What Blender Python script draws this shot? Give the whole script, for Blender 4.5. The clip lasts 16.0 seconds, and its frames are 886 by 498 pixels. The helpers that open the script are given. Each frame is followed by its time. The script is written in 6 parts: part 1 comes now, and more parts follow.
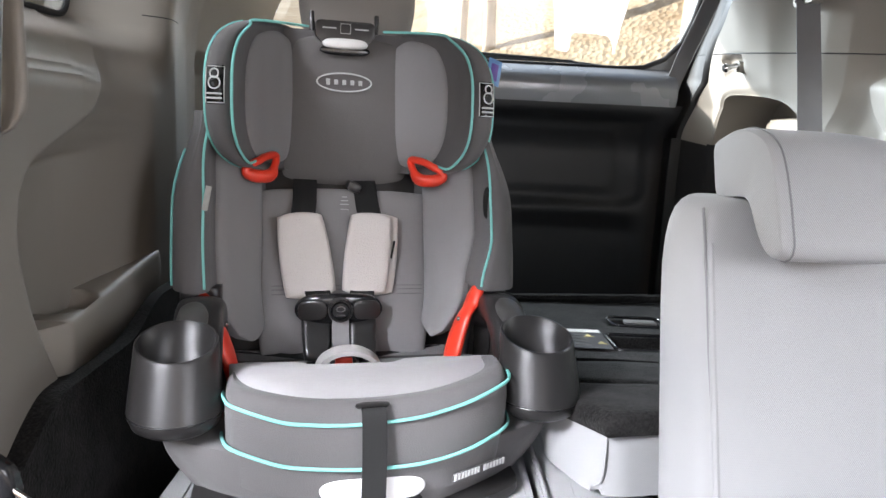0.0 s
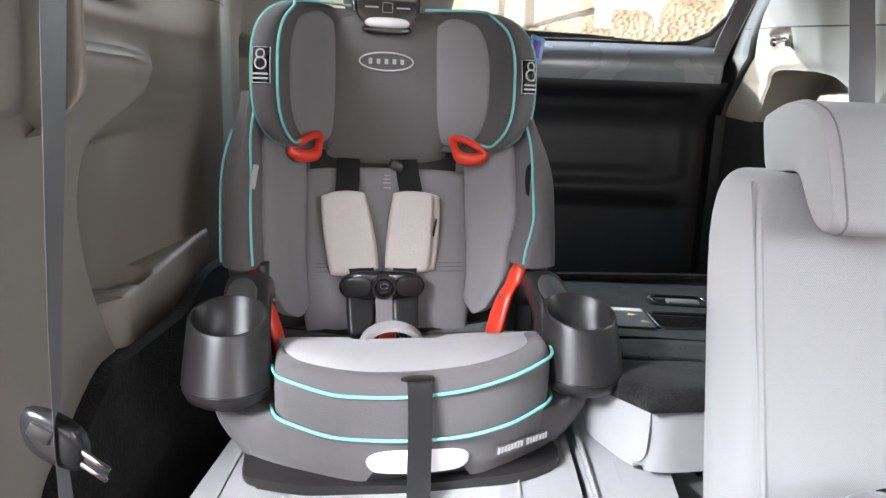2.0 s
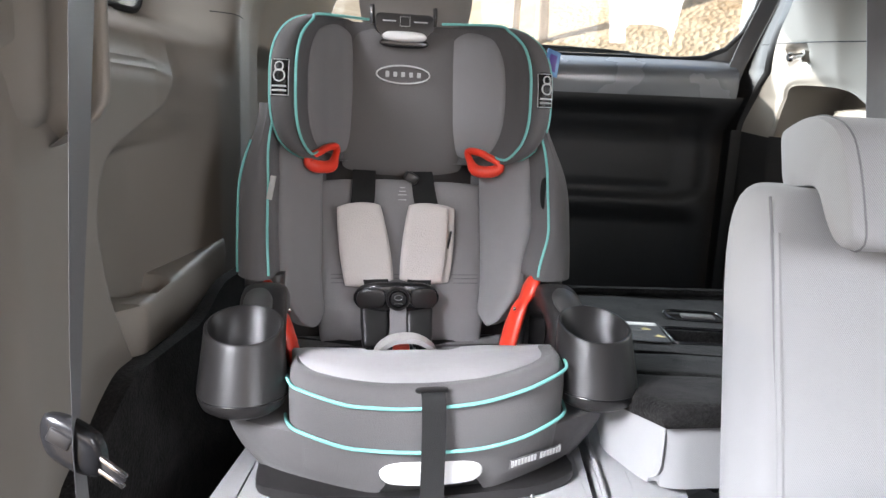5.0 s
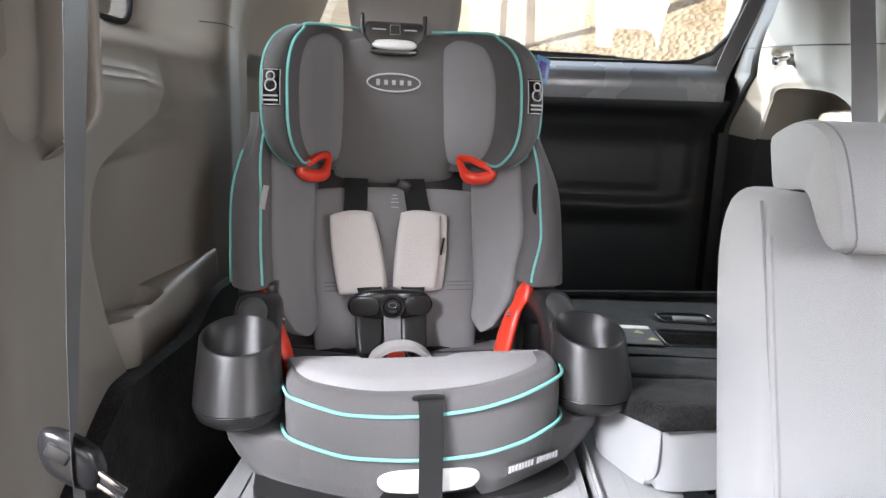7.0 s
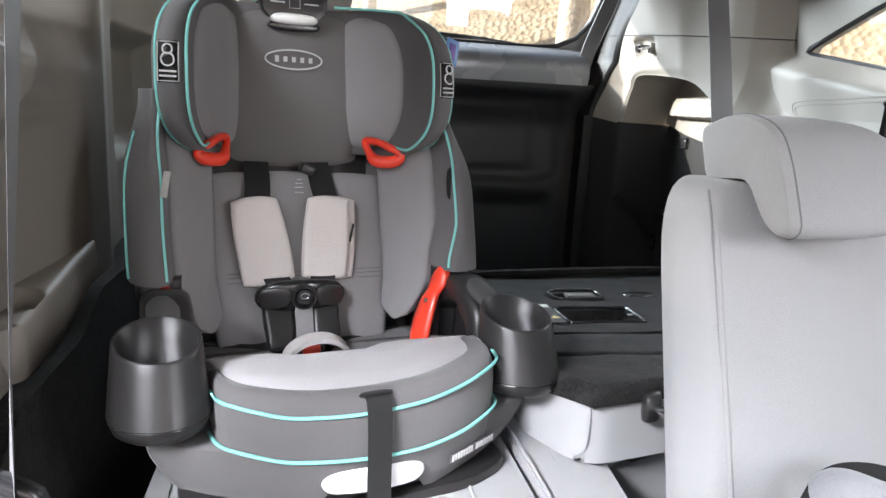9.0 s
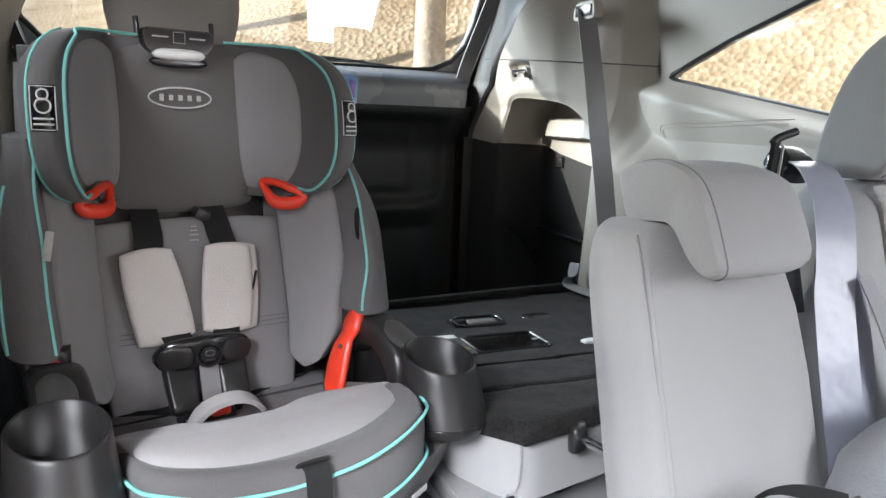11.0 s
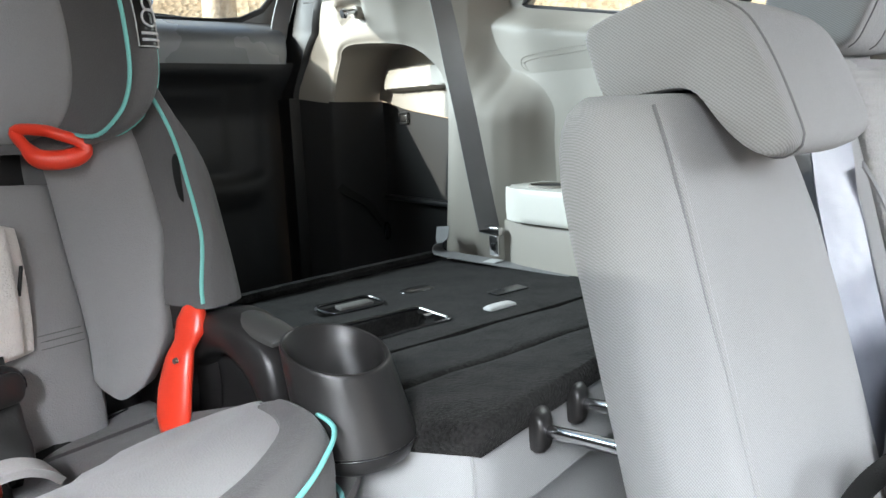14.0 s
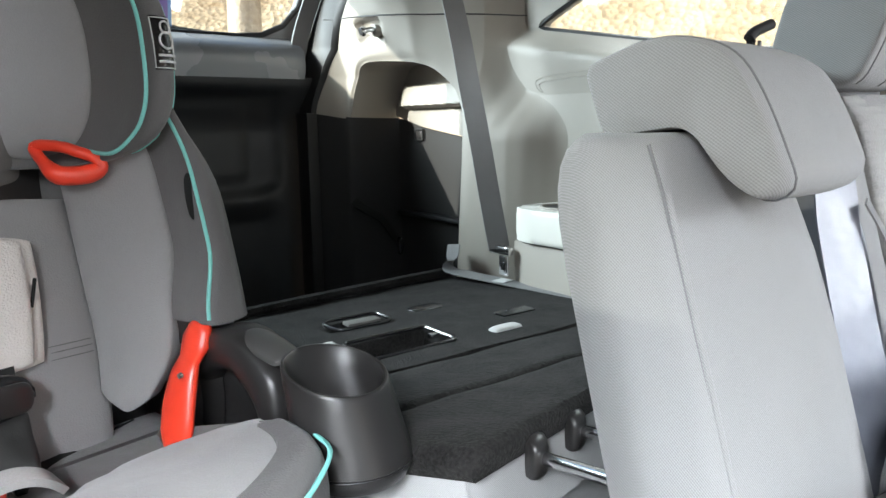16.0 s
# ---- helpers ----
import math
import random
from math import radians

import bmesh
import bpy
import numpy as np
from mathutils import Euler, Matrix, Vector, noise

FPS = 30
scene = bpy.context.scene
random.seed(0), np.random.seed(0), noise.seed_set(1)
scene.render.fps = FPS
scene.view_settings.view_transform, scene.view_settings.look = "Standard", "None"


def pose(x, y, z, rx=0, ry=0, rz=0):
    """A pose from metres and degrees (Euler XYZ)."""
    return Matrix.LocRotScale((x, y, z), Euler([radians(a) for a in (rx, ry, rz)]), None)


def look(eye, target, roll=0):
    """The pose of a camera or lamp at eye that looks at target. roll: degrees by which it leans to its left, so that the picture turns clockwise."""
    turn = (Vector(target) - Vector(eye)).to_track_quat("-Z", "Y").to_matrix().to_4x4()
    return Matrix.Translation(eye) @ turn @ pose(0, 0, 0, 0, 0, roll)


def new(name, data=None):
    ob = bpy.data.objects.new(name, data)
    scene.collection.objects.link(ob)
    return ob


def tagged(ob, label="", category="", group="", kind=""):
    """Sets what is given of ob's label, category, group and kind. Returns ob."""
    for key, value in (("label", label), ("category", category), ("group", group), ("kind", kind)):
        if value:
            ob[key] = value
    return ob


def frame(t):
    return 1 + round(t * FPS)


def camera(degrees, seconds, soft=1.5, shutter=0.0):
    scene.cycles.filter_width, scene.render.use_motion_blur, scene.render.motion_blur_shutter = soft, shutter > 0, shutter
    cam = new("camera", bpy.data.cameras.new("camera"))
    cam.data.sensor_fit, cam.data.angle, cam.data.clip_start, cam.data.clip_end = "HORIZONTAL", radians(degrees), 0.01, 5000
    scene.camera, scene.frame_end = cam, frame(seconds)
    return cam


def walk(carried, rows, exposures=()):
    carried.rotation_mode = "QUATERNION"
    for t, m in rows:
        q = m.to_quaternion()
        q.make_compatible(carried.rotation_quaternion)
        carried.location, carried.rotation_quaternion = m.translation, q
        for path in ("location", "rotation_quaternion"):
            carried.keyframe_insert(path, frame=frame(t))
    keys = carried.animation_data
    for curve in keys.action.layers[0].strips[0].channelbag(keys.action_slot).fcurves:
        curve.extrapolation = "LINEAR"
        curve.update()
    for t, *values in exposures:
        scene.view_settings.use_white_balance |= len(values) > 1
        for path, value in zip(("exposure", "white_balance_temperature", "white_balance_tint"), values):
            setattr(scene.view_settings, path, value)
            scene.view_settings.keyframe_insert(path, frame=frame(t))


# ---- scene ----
cam = camera(65.0, 16.0)
PATH = [
    (0, (0.022, 0.137, 1.325), (0.06, 2.104, 0.967), 2.8),
    (0.5, (0.018, 0.133, 1.316), (-0.032, 2.099, 0.951), 3.2),
    (1, (0.019, 0.132, 1.317), (-0.023, 2.083, 0.877), 2.6),
    (1.5, (0.016, 0.129, 1.319), (-0.037, 2.08, 0.882), 2.3),
    (2, (0.014, 0.128, 1.32), (-0.051, 2.084, 0.906), 2.2),
    (2.5, (0.016, 0.128, 1.318), (-0.06, 2.086, 0.919), 2.1),
    (3, (0.014, 0.128, 1.318), (-0.074, 2.085, 0.92), 2.3),
    (3.5, (0.014, 0.125, 1.319), (-0.085, 2.082, 0.92), 2.5),
    (4, (0.014, 0.125, 1.318), (-0.092, 2.082, 0.923), 2.6),
    (6.5, (0.004, 0.123, 1.323), (-0.078, 2.087, 0.958), 2.2),
    (7, (0.005, 0.122, 1.323), (-0.068, 2.087, 0.958), 1.9),
    (7.5, (0.005, 0.122, 1.321), (-0.06, 2.088, 0.958), 1.7),
    (8, (0.005, 0.122, 1.321), (-0.05, 2.088, 0.954), 2.0),
    (8.5, (-0.054, 0.15, 1.33), (0.051, 2.106, 0.927), 2.6),
    (8.7, (-0.078, 0.153, 1.329), (0.15, 2.096, 0.917), 2.8),
    (10.8, (-0.189, 0.173, 1.361), (0.537, 1.997, 0.979), 2.7),
    (11, (-0.17, 0.201, 1.367), (0.589, 2.014, 0.996), 2.1),
    (11.3, (-0.161, 0.25, 1.362), (0.79, 1.976, 1.02), 1.7),
    (11.5, (-0.159, 0.26, 1.346), (0.93, 1.904, 1.009), -0.3),
    (11.7, (-0.163, 0.27, 1.323), (1.028, 1.843, 0.997), -2.2),
    (12, (-0.171, 0.295, 1.318), (1.084, 1.806, 0.946), -3.9),
    (12.2, (-0.161, 0.293, 1.325), (1.108, 1.789, 0.936), -3.8),
    (12.5, (-0.131, 0.322, 1.316), (1.093, 1.853, 0.917), -4.9),
    (12.8, (-0.101, 0.369, 1.303), (1.096, 1.925, 0.921), -5.9),
    (13, (-0.088, 0.418, 1.29), (1.081, 1.999, 0.919), -4.7),
    (13.2, (-0.096, 0.453, 1.277), (1.075, 2.032, 0.91), -3.8),
    (13.5, (-0.117, 0.474, 1.264), (1.101, 2.02, 0.907), -2.7),
    (14, (-0.116, 0.477, 1.262), (1.087, 2.028, 0.878), -2.2),
    (14.5, (-0.109, 0.469, 1.267), (1.062, 2.037, 0.854), -1.9),
    (15, (-0.107, 0.467, 1.271), (1.063, 2.042, 0.88), -1.4),
    (15.5, (-0.109, 0.467, 1.273), (1.059, 2.05, 0.91), -1.1),
    (16, (-0.109, 0.463, 1.276), (1.06, 2.048, 0.926), -0.8),
]
walk(cam, [(t, look(eye, target, roll)) for t, eye, target, roll in PATH], [(0.0, 1.62, 6620, 17), (8.3, 1.62, 6620, 17), (11.0, 1.22, 6650, 15), (12.4, 1.20, 6620, 13), (13.0, 1.06, 6580, 11), (14.3, 1.46, 6560, 10), (16.0, 1.46, 6560, 10)])

# ---- light ----
world = bpy.data.worlds.new("sky")
scene.world = world
world.use_nodes = True
wn = world.node_tree.nodes
sky = wn.new("ShaderNodeTexSky")
sky.sky_type, sky.sun_disc = "NISHITA", False
SUN_DIR = Vector((0.80, -0.26, -0.315)).normalized()   # the way the sunlight travels
sky.sun_elevation = math.asin(-SUN_DIR.z)
sky.sun_rotation = math.atan2(-SUN_DIR.x, -SUN_DIR.y)
world.node_tree.links.new(sky.outputs[0], wn["Background"].inputs[0])
wn["Background"].inputs[1].default_value = 0.11
sun = new("sun", bpy.data.lights.new("sun", "SUN"))
sun.data.energy, sun.data.angle, sun.data.color = 5.0, radians(0.53), (1.0, 0.95, 0.87)
sun.matrix_world = look((-4, 3, 6), Vector((-4, 3, 6)) + SUN_DIR)


def window_light(name, eye, target, w, h, watts, color=(0.88, 0.94, 1.0), spread=180):
    """Area lamp added to stand in for daylight at an opening."""
    lamp = new(name, bpy.data.lights.new(name, "AREA"))
    lamp.data.shape, lamp.data.size, lamp.data.size_y = "RECTANGLE", w, h
    lamp.data.energy, lamp.data.color, lamp.data.spread = watts, color, radians(spread)
    lamp.matrix_world = look(eye, target)
    return lamp


# added lamp outside the door, narrowed to brighten the child seat's base and chest
window_light("door_fill", (-1.50, -0.80, 2.50), (-0.06, 1.06, 1.12), 1.4, 0.6, 28.5, spread=58)
# added low lamp that lifts the front of the seat base
window_light("low_door_fill", (-0.85, -0.60, 0.80), (0.05, 0.95, 1.0), 0.9, 0.55, 1.6)
window_light("windscreen_daylight", (0.2, -1.45, 1.45), (0.1, 1.0, 0.9), 1.3, 0.6, 2.2)
# added lamp behind the tailgate, out of view, to brighten the right trim and ledge
window_light("tailgate_daylight", (-0.55, 2.90, 2.10), (0.85, 1.60, 1.35), 0.9, 0.6, 85.0, (0.80, 0.91, 1.0))
# added lamp inside the dark side pane, narrowed to brighten the right-hand seats
window_light("side_fill", (1.12, -0.15, 1.48), (0.80, 0.70, 1.00), 0.8, 0.4, 3.6, spread=90)
window_light("quarter_window_daylight", (1.10, 1.25, 1.60), (0.7, 1.2, 0.9), 0.5, 0.2, 2.2)
window_light("left_window_daylight", (-0.575, 1.02, 1.60), (0.0, 1.2, 1.15), 0.5, 0.2, 1.3)

# ---- materials ----


def tree(name):
    m = bpy.data.materials.new(name)
    m.use_nodes = True
    return m, m.node_tree.nodes, m.node_tree.links, m.node_tree.nodes["Principled BSDF"]


def surface(name, color, rough=0.6, metal=0.0, grain=400.0, bump=0.1, vary=0.12, stain=6.0, weave=0.0, sheen=0.0, spec=0.5, depth=0.0006, soft=0.0):
    """A surface with fine grain, broad stains and fine relief; weave: threads a metre."""
    m, n, k, b = tree(name)
    co = n.new("ShaderNodeTexCoord")
    fine = n.new("ShaderNodeTexNoise")
    fine.inputs["Scale"].default_value, fine.inputs["Detail"].default_value = grain, 4
    broad = n.new("ShaderNodeTexNoise")
    broad.inputs["Scale"].default_value, broad.inputs["Detail"].default_value = stain, 6
    for x in (fine, broad):
        k.new(co.outputs["Object"], x.inputs["Vector"])
    both = n.new("ShaderNodeMath")
    both.operation = "ADD"
    k.new(fine.outputs["Fac"], both.inputs[0])
    k.new(broad.outputs["Fac"], both.inputs[1])
    ramp = n.new("ShaderNodeMapRange")
    ramp.inputs["From Min"].default_value, ramp.inputs["From Max"].default_value = 0.6, 1.4
    ramp.inputs["To Min"].default_value, ramp.inputs["To Max"].default_value = 1 - vary, 1 + vary
    k.new(both.outputs[0], ramp.inputs["Value"])
    tint = n.new("ShaderNodeVectorMath")
    tint.operation = "SCALE"
    tint.inputs[0].default_value = color
    k.new(ramp.outputs[0], tint.inputs["Scale"])
    k.new(tint.outputs[0], b.inputs["Base Color"])
    rr = n.new("ShaderNodeMapRange")
    rr.inputs["To Min"].default_value, rr.inputs["To Max"].default_value = max(0.02, rough - 0.08), min(1, rough + 0.08)
    k.new(broad.outputs["Fac"], rr.inputs["Value"])
    k.new(rr.outputs[0], b.inputs["Roughness"])
    b.inputs["Metallic"].default_value = metal
    b.inputs["Specular IOR Level"].default_value = spec
    if sheen:
        b.inputs["Sheen Weight"].default_value, b.inputs["Sheen Roughness"].default_value = sheen, 0.5
    height = fine.outputs["Fac"]
    if weave:
        cells = n.new("ShaderNodeTexVoronoi")
        cells.inputs["Scale"].default_value = weave
        k.new(co.outputs["Object"], cells.inputs["Vector"])
        mix = n.new("ShaderNodeMath")
        mix.operation = "ADD"
        k.new(cells.outputs["Distance"], mix.inputs[0])
        k.new(fine.outputs["Fac"], mix.inputs[1])
        height = mix.outputs[0]
    bp = n.new("ShaderNodeBump")
    bp.inputs["Strength"].default_value, bp.inputs["Distance"].default_value = bump, depth
    k.new(height, bp.inputs["Height"])
    if soft:
        folds = n.new("ShaderNodeTexNoise")
        folds.inputs["Scale"].default_value, folds.inputs["Detail"].default_value = 22, 2
        k.new(co.outputs["Object"], folds.inputs["Vector"])
        wide = n.new("ShaderNodeBump")
        wide.inputs["Strength"].default_value, wide.inputs["Distance"].default_value = soft, 0.01
        k.new(folds.outputs["Fac"], wide.inputs["Height"])
        k.new(wide.outputs[0], bp.inputs["Normal"])
    k.new(bp.outputs[0], b.inputs["Normal"])
    return m


def twill(name, color, pitch=0.0013, vary=0.05):
    """Cloth with fine diagonal ribs."""
    m = surface(name, color, rough=0.9, grain=900, bump=0.25, vary=vary, stain=7, sheen=0.12, spec=0.2, soft=0.16)
    n, k = m.node_tree.nodes, m.node_tree.links
    b = n["Principled BSDF"]
    co = n.new("ShaderNodeTexCoord")
    bands = []
    for turn_y, turn_z in ((0.5, 0.6), (-0.7, 0.2)):
        mp = n.new("ShaderNodeMapping")
        mp.inputs["Rotation"].default_value = (0.4, turn_y, turn_z)
        k.new(co.outputs["Object"], mp.inputs["Vector"])
        w = n.new("ShaderNodeTexWave")
        w.bands_direction = "X"
        w.inputs["Scale"].default_value = 0.314 / pitch
        w.inputs["Distortion"].default_value = 0.6
        w.inputs["Detail Scale"].default_value = 2.0
        k.new(mp.outputs[0], w.inputs["Vector"])
        bands.append(w)
    add = n.new("ShaderNodeMath")
    add.operation = "MULTIPLY_ADD"
    add.inputs[1].default_value = 0.35
    k.new(bands[1].outputs["Fac"], add.inputs[0])
    k.new(bands[0].outputs["Fac"], add.inputs[2])
    old = b.inputs["Normal"].links[0].from_node
    bp = n.new("ShaderNodeBump")
    bp.inputs["Strength"].default_value, bp.inputs["Distance"].default_value = 0.30, 0.0005
    tone = n.new("ShaderNodeMapRange")
    tone.inputs["From Max"].default_value = 1.35
    tone.inputs["To Min"].default_value, tone.inputs["To Max"].default_value = 0.80, 1.12
    k.new(add.outputs[0], tone.inputs["Value"])
    tint = n.new("ShaderNodeVectorMath")
    tint.operation = "SCALE"
    k.new(b.inputs["Base Color"].links[0].from_socket, tint.inputs[0])
    k.new(tone.outputs[0], tint.inputs["Scale"])
    k.new(tint.outputs[0], b.inputs["Base Color"])
    k.new(add.outputs[0], bp.inputs["Height"])
    k.new(old.outputs[0], bp.inputs["Normal"])
    k.new(bp.outputs[0], b.inputs["Normal"])
    return m


def fabric(name, color, weave=500.0, bump=0.5, vary=0.10, sheen=0.15):
    return surface(name, color, rough=0.92, grain=700, bump=bump, vary=vary, stain=9, weave=weave, sheen=sheen, spec=0.2, soft=0.22)


SEAT = twill("light grey seat cloth", (0.280, 0.280, 0.284))
SEAT_INSERT = fabric("ribbed seat cloth", (0.31, 0.308, 0.305), 300, 0.9, 0.16)
CHARCOAL = fabric("charcoal knit cloth", (0.100, 0.096, 0.097), 600, 0.5, 0.08, 0.15)
MIDGREY = fabric("grey knit cloth", (0.122, 0.116, 0.115), 600, 0.5, 0.06, 0.15)
PADGREY = fabric("soft grey knit cloth", (0.205, 0.200, 0.203), 600, 0.5, 0.06, 0.15)
# pad cloth again, lighter in colour to hold the light on the cushion
LITGREY = fabric("lit grey knit cloth", (0.285, 0.277, 0.280), 600, 0.5, 0.06, 0.15)
PADCLOTH = fabric("off-white mesh cloth", (0.52, 0.485, 0.46), 450, 0.9, 0.06)
INFANT = fabric("pale grey plush", (0.27, 0.277, 0.29), 250, 0.8, 0.12, 0.3)
WHITE_CLOTH = fabric("white cotton", (0.80, 0.80, 0.81), 300, 0.4, 0.05)
TEAL = surface("teal piping", (0.17, 0.49, 0.455), 0.6, grain=900, bump=0.3, vary=0.08)
THREAD = surface("grey thread", (0.16, 0.16, 0.165), 0.8, grain=1500, vary=0.3)
BLACK = surface("black grained plastic", (0.017, 0.016, 0.016), 0.34, grain=1200, bump=0.25, vary=0.15)
CUPBLACK = surface("black satin plastic", (0.018, 0.017, 0.017), 0.33, grain=1200, bump=0.25, vary=0.2, stain=25, spec=0.42)
GREYTOP = surface("grey plastic", (0.11, 0.105, 0.10), 0.5, grain=1200, bump=0.2)
GLOSSBLACK = surface("smooth black plastic", (0.012, 0.012, 0.013), 0.25, grain=900, bump=0.05)
RED = surface("red plastic", (0.70, 0.045, 0.02), 0.35, grain=800, bump=0.05, vary=0.06)
WHITE = surface("white plastic", (0.75, 0.75, 0.74), 0.35, grain=800, bump=0.05, vary=0.05)
TRIM = surface("grey-beige moulded trim", (0.243, 0.222, 0.197), 0.6, grain=1500, bump=0.3, vary=0.06, stain=4)
# paler copy of the trim; the door pillar's light is put into its colour
TRIM_LIT = surface("grey moulded trim in a lit tone", (0.37, 0.352, 0.325), 0.55, grain=1500, bump=0.3, vary=0.06, stain=4)
TRIM_DARK = surface("charcoal moulded trim", (0.013, 0.0135, 0.015), 0.5, grain=1500, bump=0.3, vary=0.12, stain=4)
TRIM_MID = surface("slate moulded trim", (0.13, 0.135, 0.14), 0.38, grain=1500, bump=0.2, vary=0.1, stain=4)
CARPET = surface("charcoal carpet", (0.0145, 0.0138, 0.0135), 0.97, grain=300, bump=1.0, vary=0.9, stain=30, sheen=0.03, spec=0.1, depth=0.003)
WEBBING = surface("grey belt webbing", (0.155, 0.155, 0.160), 0.55, grain=1200, bump=0.3, vary=0.12, stain=20, weave=900)
BLACKWEB = surface("black webbing", (0.015, 0.015, 0.015), 0.8, grain=1200, bump=0.4, vary=0.2, weave=900, spec=0.2)
CHROME = surface("polished steel", (0.75, 0.75, 0.76), 0.18, metal=1.0, grain=300, bump=0.02, vary=0.04)
RUBBER = surface("black rubber seal", (0.008, 0.008, 0.009), 0.6, grain=600)
TAG = surface("purple printed tag", (0.09, 0.045, 0.23), 0.4, grain=200, vary=0.3)
TAG_EDGE = surface("pale blue tag border", (0.10, 0.22, 0.42), 0.4, grain=200, vary=0.3)
PRINT = surface("white print", (0.50, 0.50, 0.50), 0.6, grain=900)
PRINT_GREY = surface("silver print", (0.42, 0.42, 0.42), 0.5, grain=900)
LABEL = surface("pale paper label", (0.42, 0.42, 0.40), 0.6, grain=200, vary=0.12)
LABEL_YELLOW = surface("yellow print", (0.38, 0.32, 0.14), 0.6, grain=200)
HEADLINER = fabric("grey headliner cloth", (0.20, 0.19, 0.175), 400, 0.5, 0.06)


def glass_material(name, tint):
    """Tinted pane: it lets a share of the light through and mirrors a little of the room."""
    m, n, k, b = tree(name)
    clear = n.new("ShaderNodeBsdfTransparent")
    clear.inputs[0].default_value = (tint * 0.97, tint, tint * 0.985, 1)
    shine = n.new("ShaderNodeBsdfGlossy")
    shine.inputs["Roughness"].default_value = 0.02
    shine.inputs[0].default_value = (1, 1, 1, 1)
    mix = n.new("ShaderNodeMixShader")
    mix.inputs[0].default_value = 0.05
    k.new(clear.outputs[0], mix.inputs[1])
    k.new(shine.outputs[0], mix.inputs[2])
    k.new(mix.outputs[0], n["Material Output"].inputs[0])
    return m


GLASS = glass_material("clear window glass", 0.92)
PRIVACY = glass_material("dark privacy glass", 0.36)
DEEP = glass_material("deep tinted glass", 0.10)


def leaf_litter():
    m, n, k, b = tree("dry leaf litter")
    co = n.new("ShaderNodeTexCoord")
    cells = n.new("ShaderNodeTexVoronoi")
    cells.inputs["Scale"].default_value = 14
    k.new(co.outputs["Object"], cells.inputs["Vector"])
    noise_n = n.new("ShaderNodeTexNoise")
    noise_n.inputs["Scale"].default_value, noise_n.inputs["Detail"].default_value = 1.1, 8
    k.new(co.outputs["Object"], noise_n.inputs["Vector"])
    ramp = n.new("ShaderNodeValToRGB")
    e = ramp.color_ramp.elements
    e[0].color, e[1].color = (0.24, 0.155, 0.08, 1), (0.60, 0.51, 0.37, 1)
    mix = n.new("ShaderNodeMath")
    mix.operation = "MULTIPLY_ADD"
    mix.inputs[1].default_value = 0.5
    k.new(cells.outputs["Color"], mix.inputs[0])
    k.new(noise_n.outputs["Fac"], mix.inputs[2])
    sub = n.new("ShaderNodeMath")
    sub.operation = "SUBTRACT"
    sub.inputs[1].default_value = 0.2
    k.new(mix.outputs[0], sub.inputs[0])
    k.new(sub.outputs[0], ramp.inputs[0])
    k.new(ramp.outputs[0], b.inputs["Base Color"])
    b.inputs["Roughness"].default_value = 0.9
    bp = n.new("ShaderNodeBump")
    bp.inputs["Strength"].default_value, bp.inputs["Distance"].default_value = 0.8, 0.03
    k.new(cells.outputs["Distance"], bp.inputs["Height"])
    k.new(bp.outputs[0], b.inputs["Normal"])
    return m


LITTER = leaf_litter()
BARK = surface("pale sunlit bark", (0.52, 0.45, 0.37), 0.9, grain=30, bump=0.9, vary=0.4, stain=3, depth=0.02)

# ---- mesh tools ----
PLACED = set()   # things whose parts are given in the thing's own frame


def thing(name, label, category, base=(0, 0, 0), group="", kind="", m=None):
    """An Empty that carries a thing's parts; with m the parts are in its own frame."""
    ob = new(name)
    ob.empty_display_size = 0.05
    if m is None:
        ob.matrix_basis = pose(*base)
    else:
        ob.matrix_basis = m
        PLACED.add(ob.name)
    return tagged(ob, label, category, group, kind)


def part(name, bm, material, parent=None, label="", sharp=42.0, subsurf=0):
    """One mesh object from bm, under parent."""
    bmesh.ops.recalc_face_normals(bm, faces=bm.faces)
    for f in bm.faces:
        f.smooth = True
    for e in bm.edges:
        if len(e.link_faces) == 2 and e.calc_face_angle(0) > radians(sharp):
            e.smooth = False
    me = bpy.data.meshes.new(name)
    bm.to_mesh(me)
    bm.free()
    me.materials.append(material)
    ob = new(name, me)
    if subsurf:
        mod = ob.modifiers.new("smooth", "SUBSURF")
        mod.levels = mod.render_levels = subsurf
    if parent is not None:
        ob.parent = parent
        if parent.data is None and parent.name not in PLACED:
            ob.matrix_parent_inverse = parent.matrix_basis.inverted()
    if label:
        ob["label"] = label
    return ob


def rumple(bm, amount, size=18.0, seed=0.0):
    """Gives a cloth skin soft uneven swells."""
    bm.normal_update()
    for v, d in [(v, v.normal * amount * noise.noise(v.co * size + Vector((seed, seed * 2, 0)))) for v in bm.verts]:
        v.co += d
    return bm


def solo(name, bm, material, label, category, kind="", group="", sharp=42.0):
    return tagged(part(name, bm, material, None, "", sharp), label, category, group, kind)


def box(c, s, bevel=0.0, seg=2, rot=None, bm=None):
    bm = bm or bmesh.new()
    m = Matrix.Translation(c) @ (rot or Matrix()) @ Matrix.Diagonal((*s, 1))
    made = bmesh.ops.create_cube(bm, size=1, matrix=m)["verts"]
    if bevel:
        es = list({e for v in made for e in v.link_edges})
        bmesh.ops.bevel(bm, geom=es, offset=bevel, segments=seg, profile=0.5, affect="EDGES")
    return bm


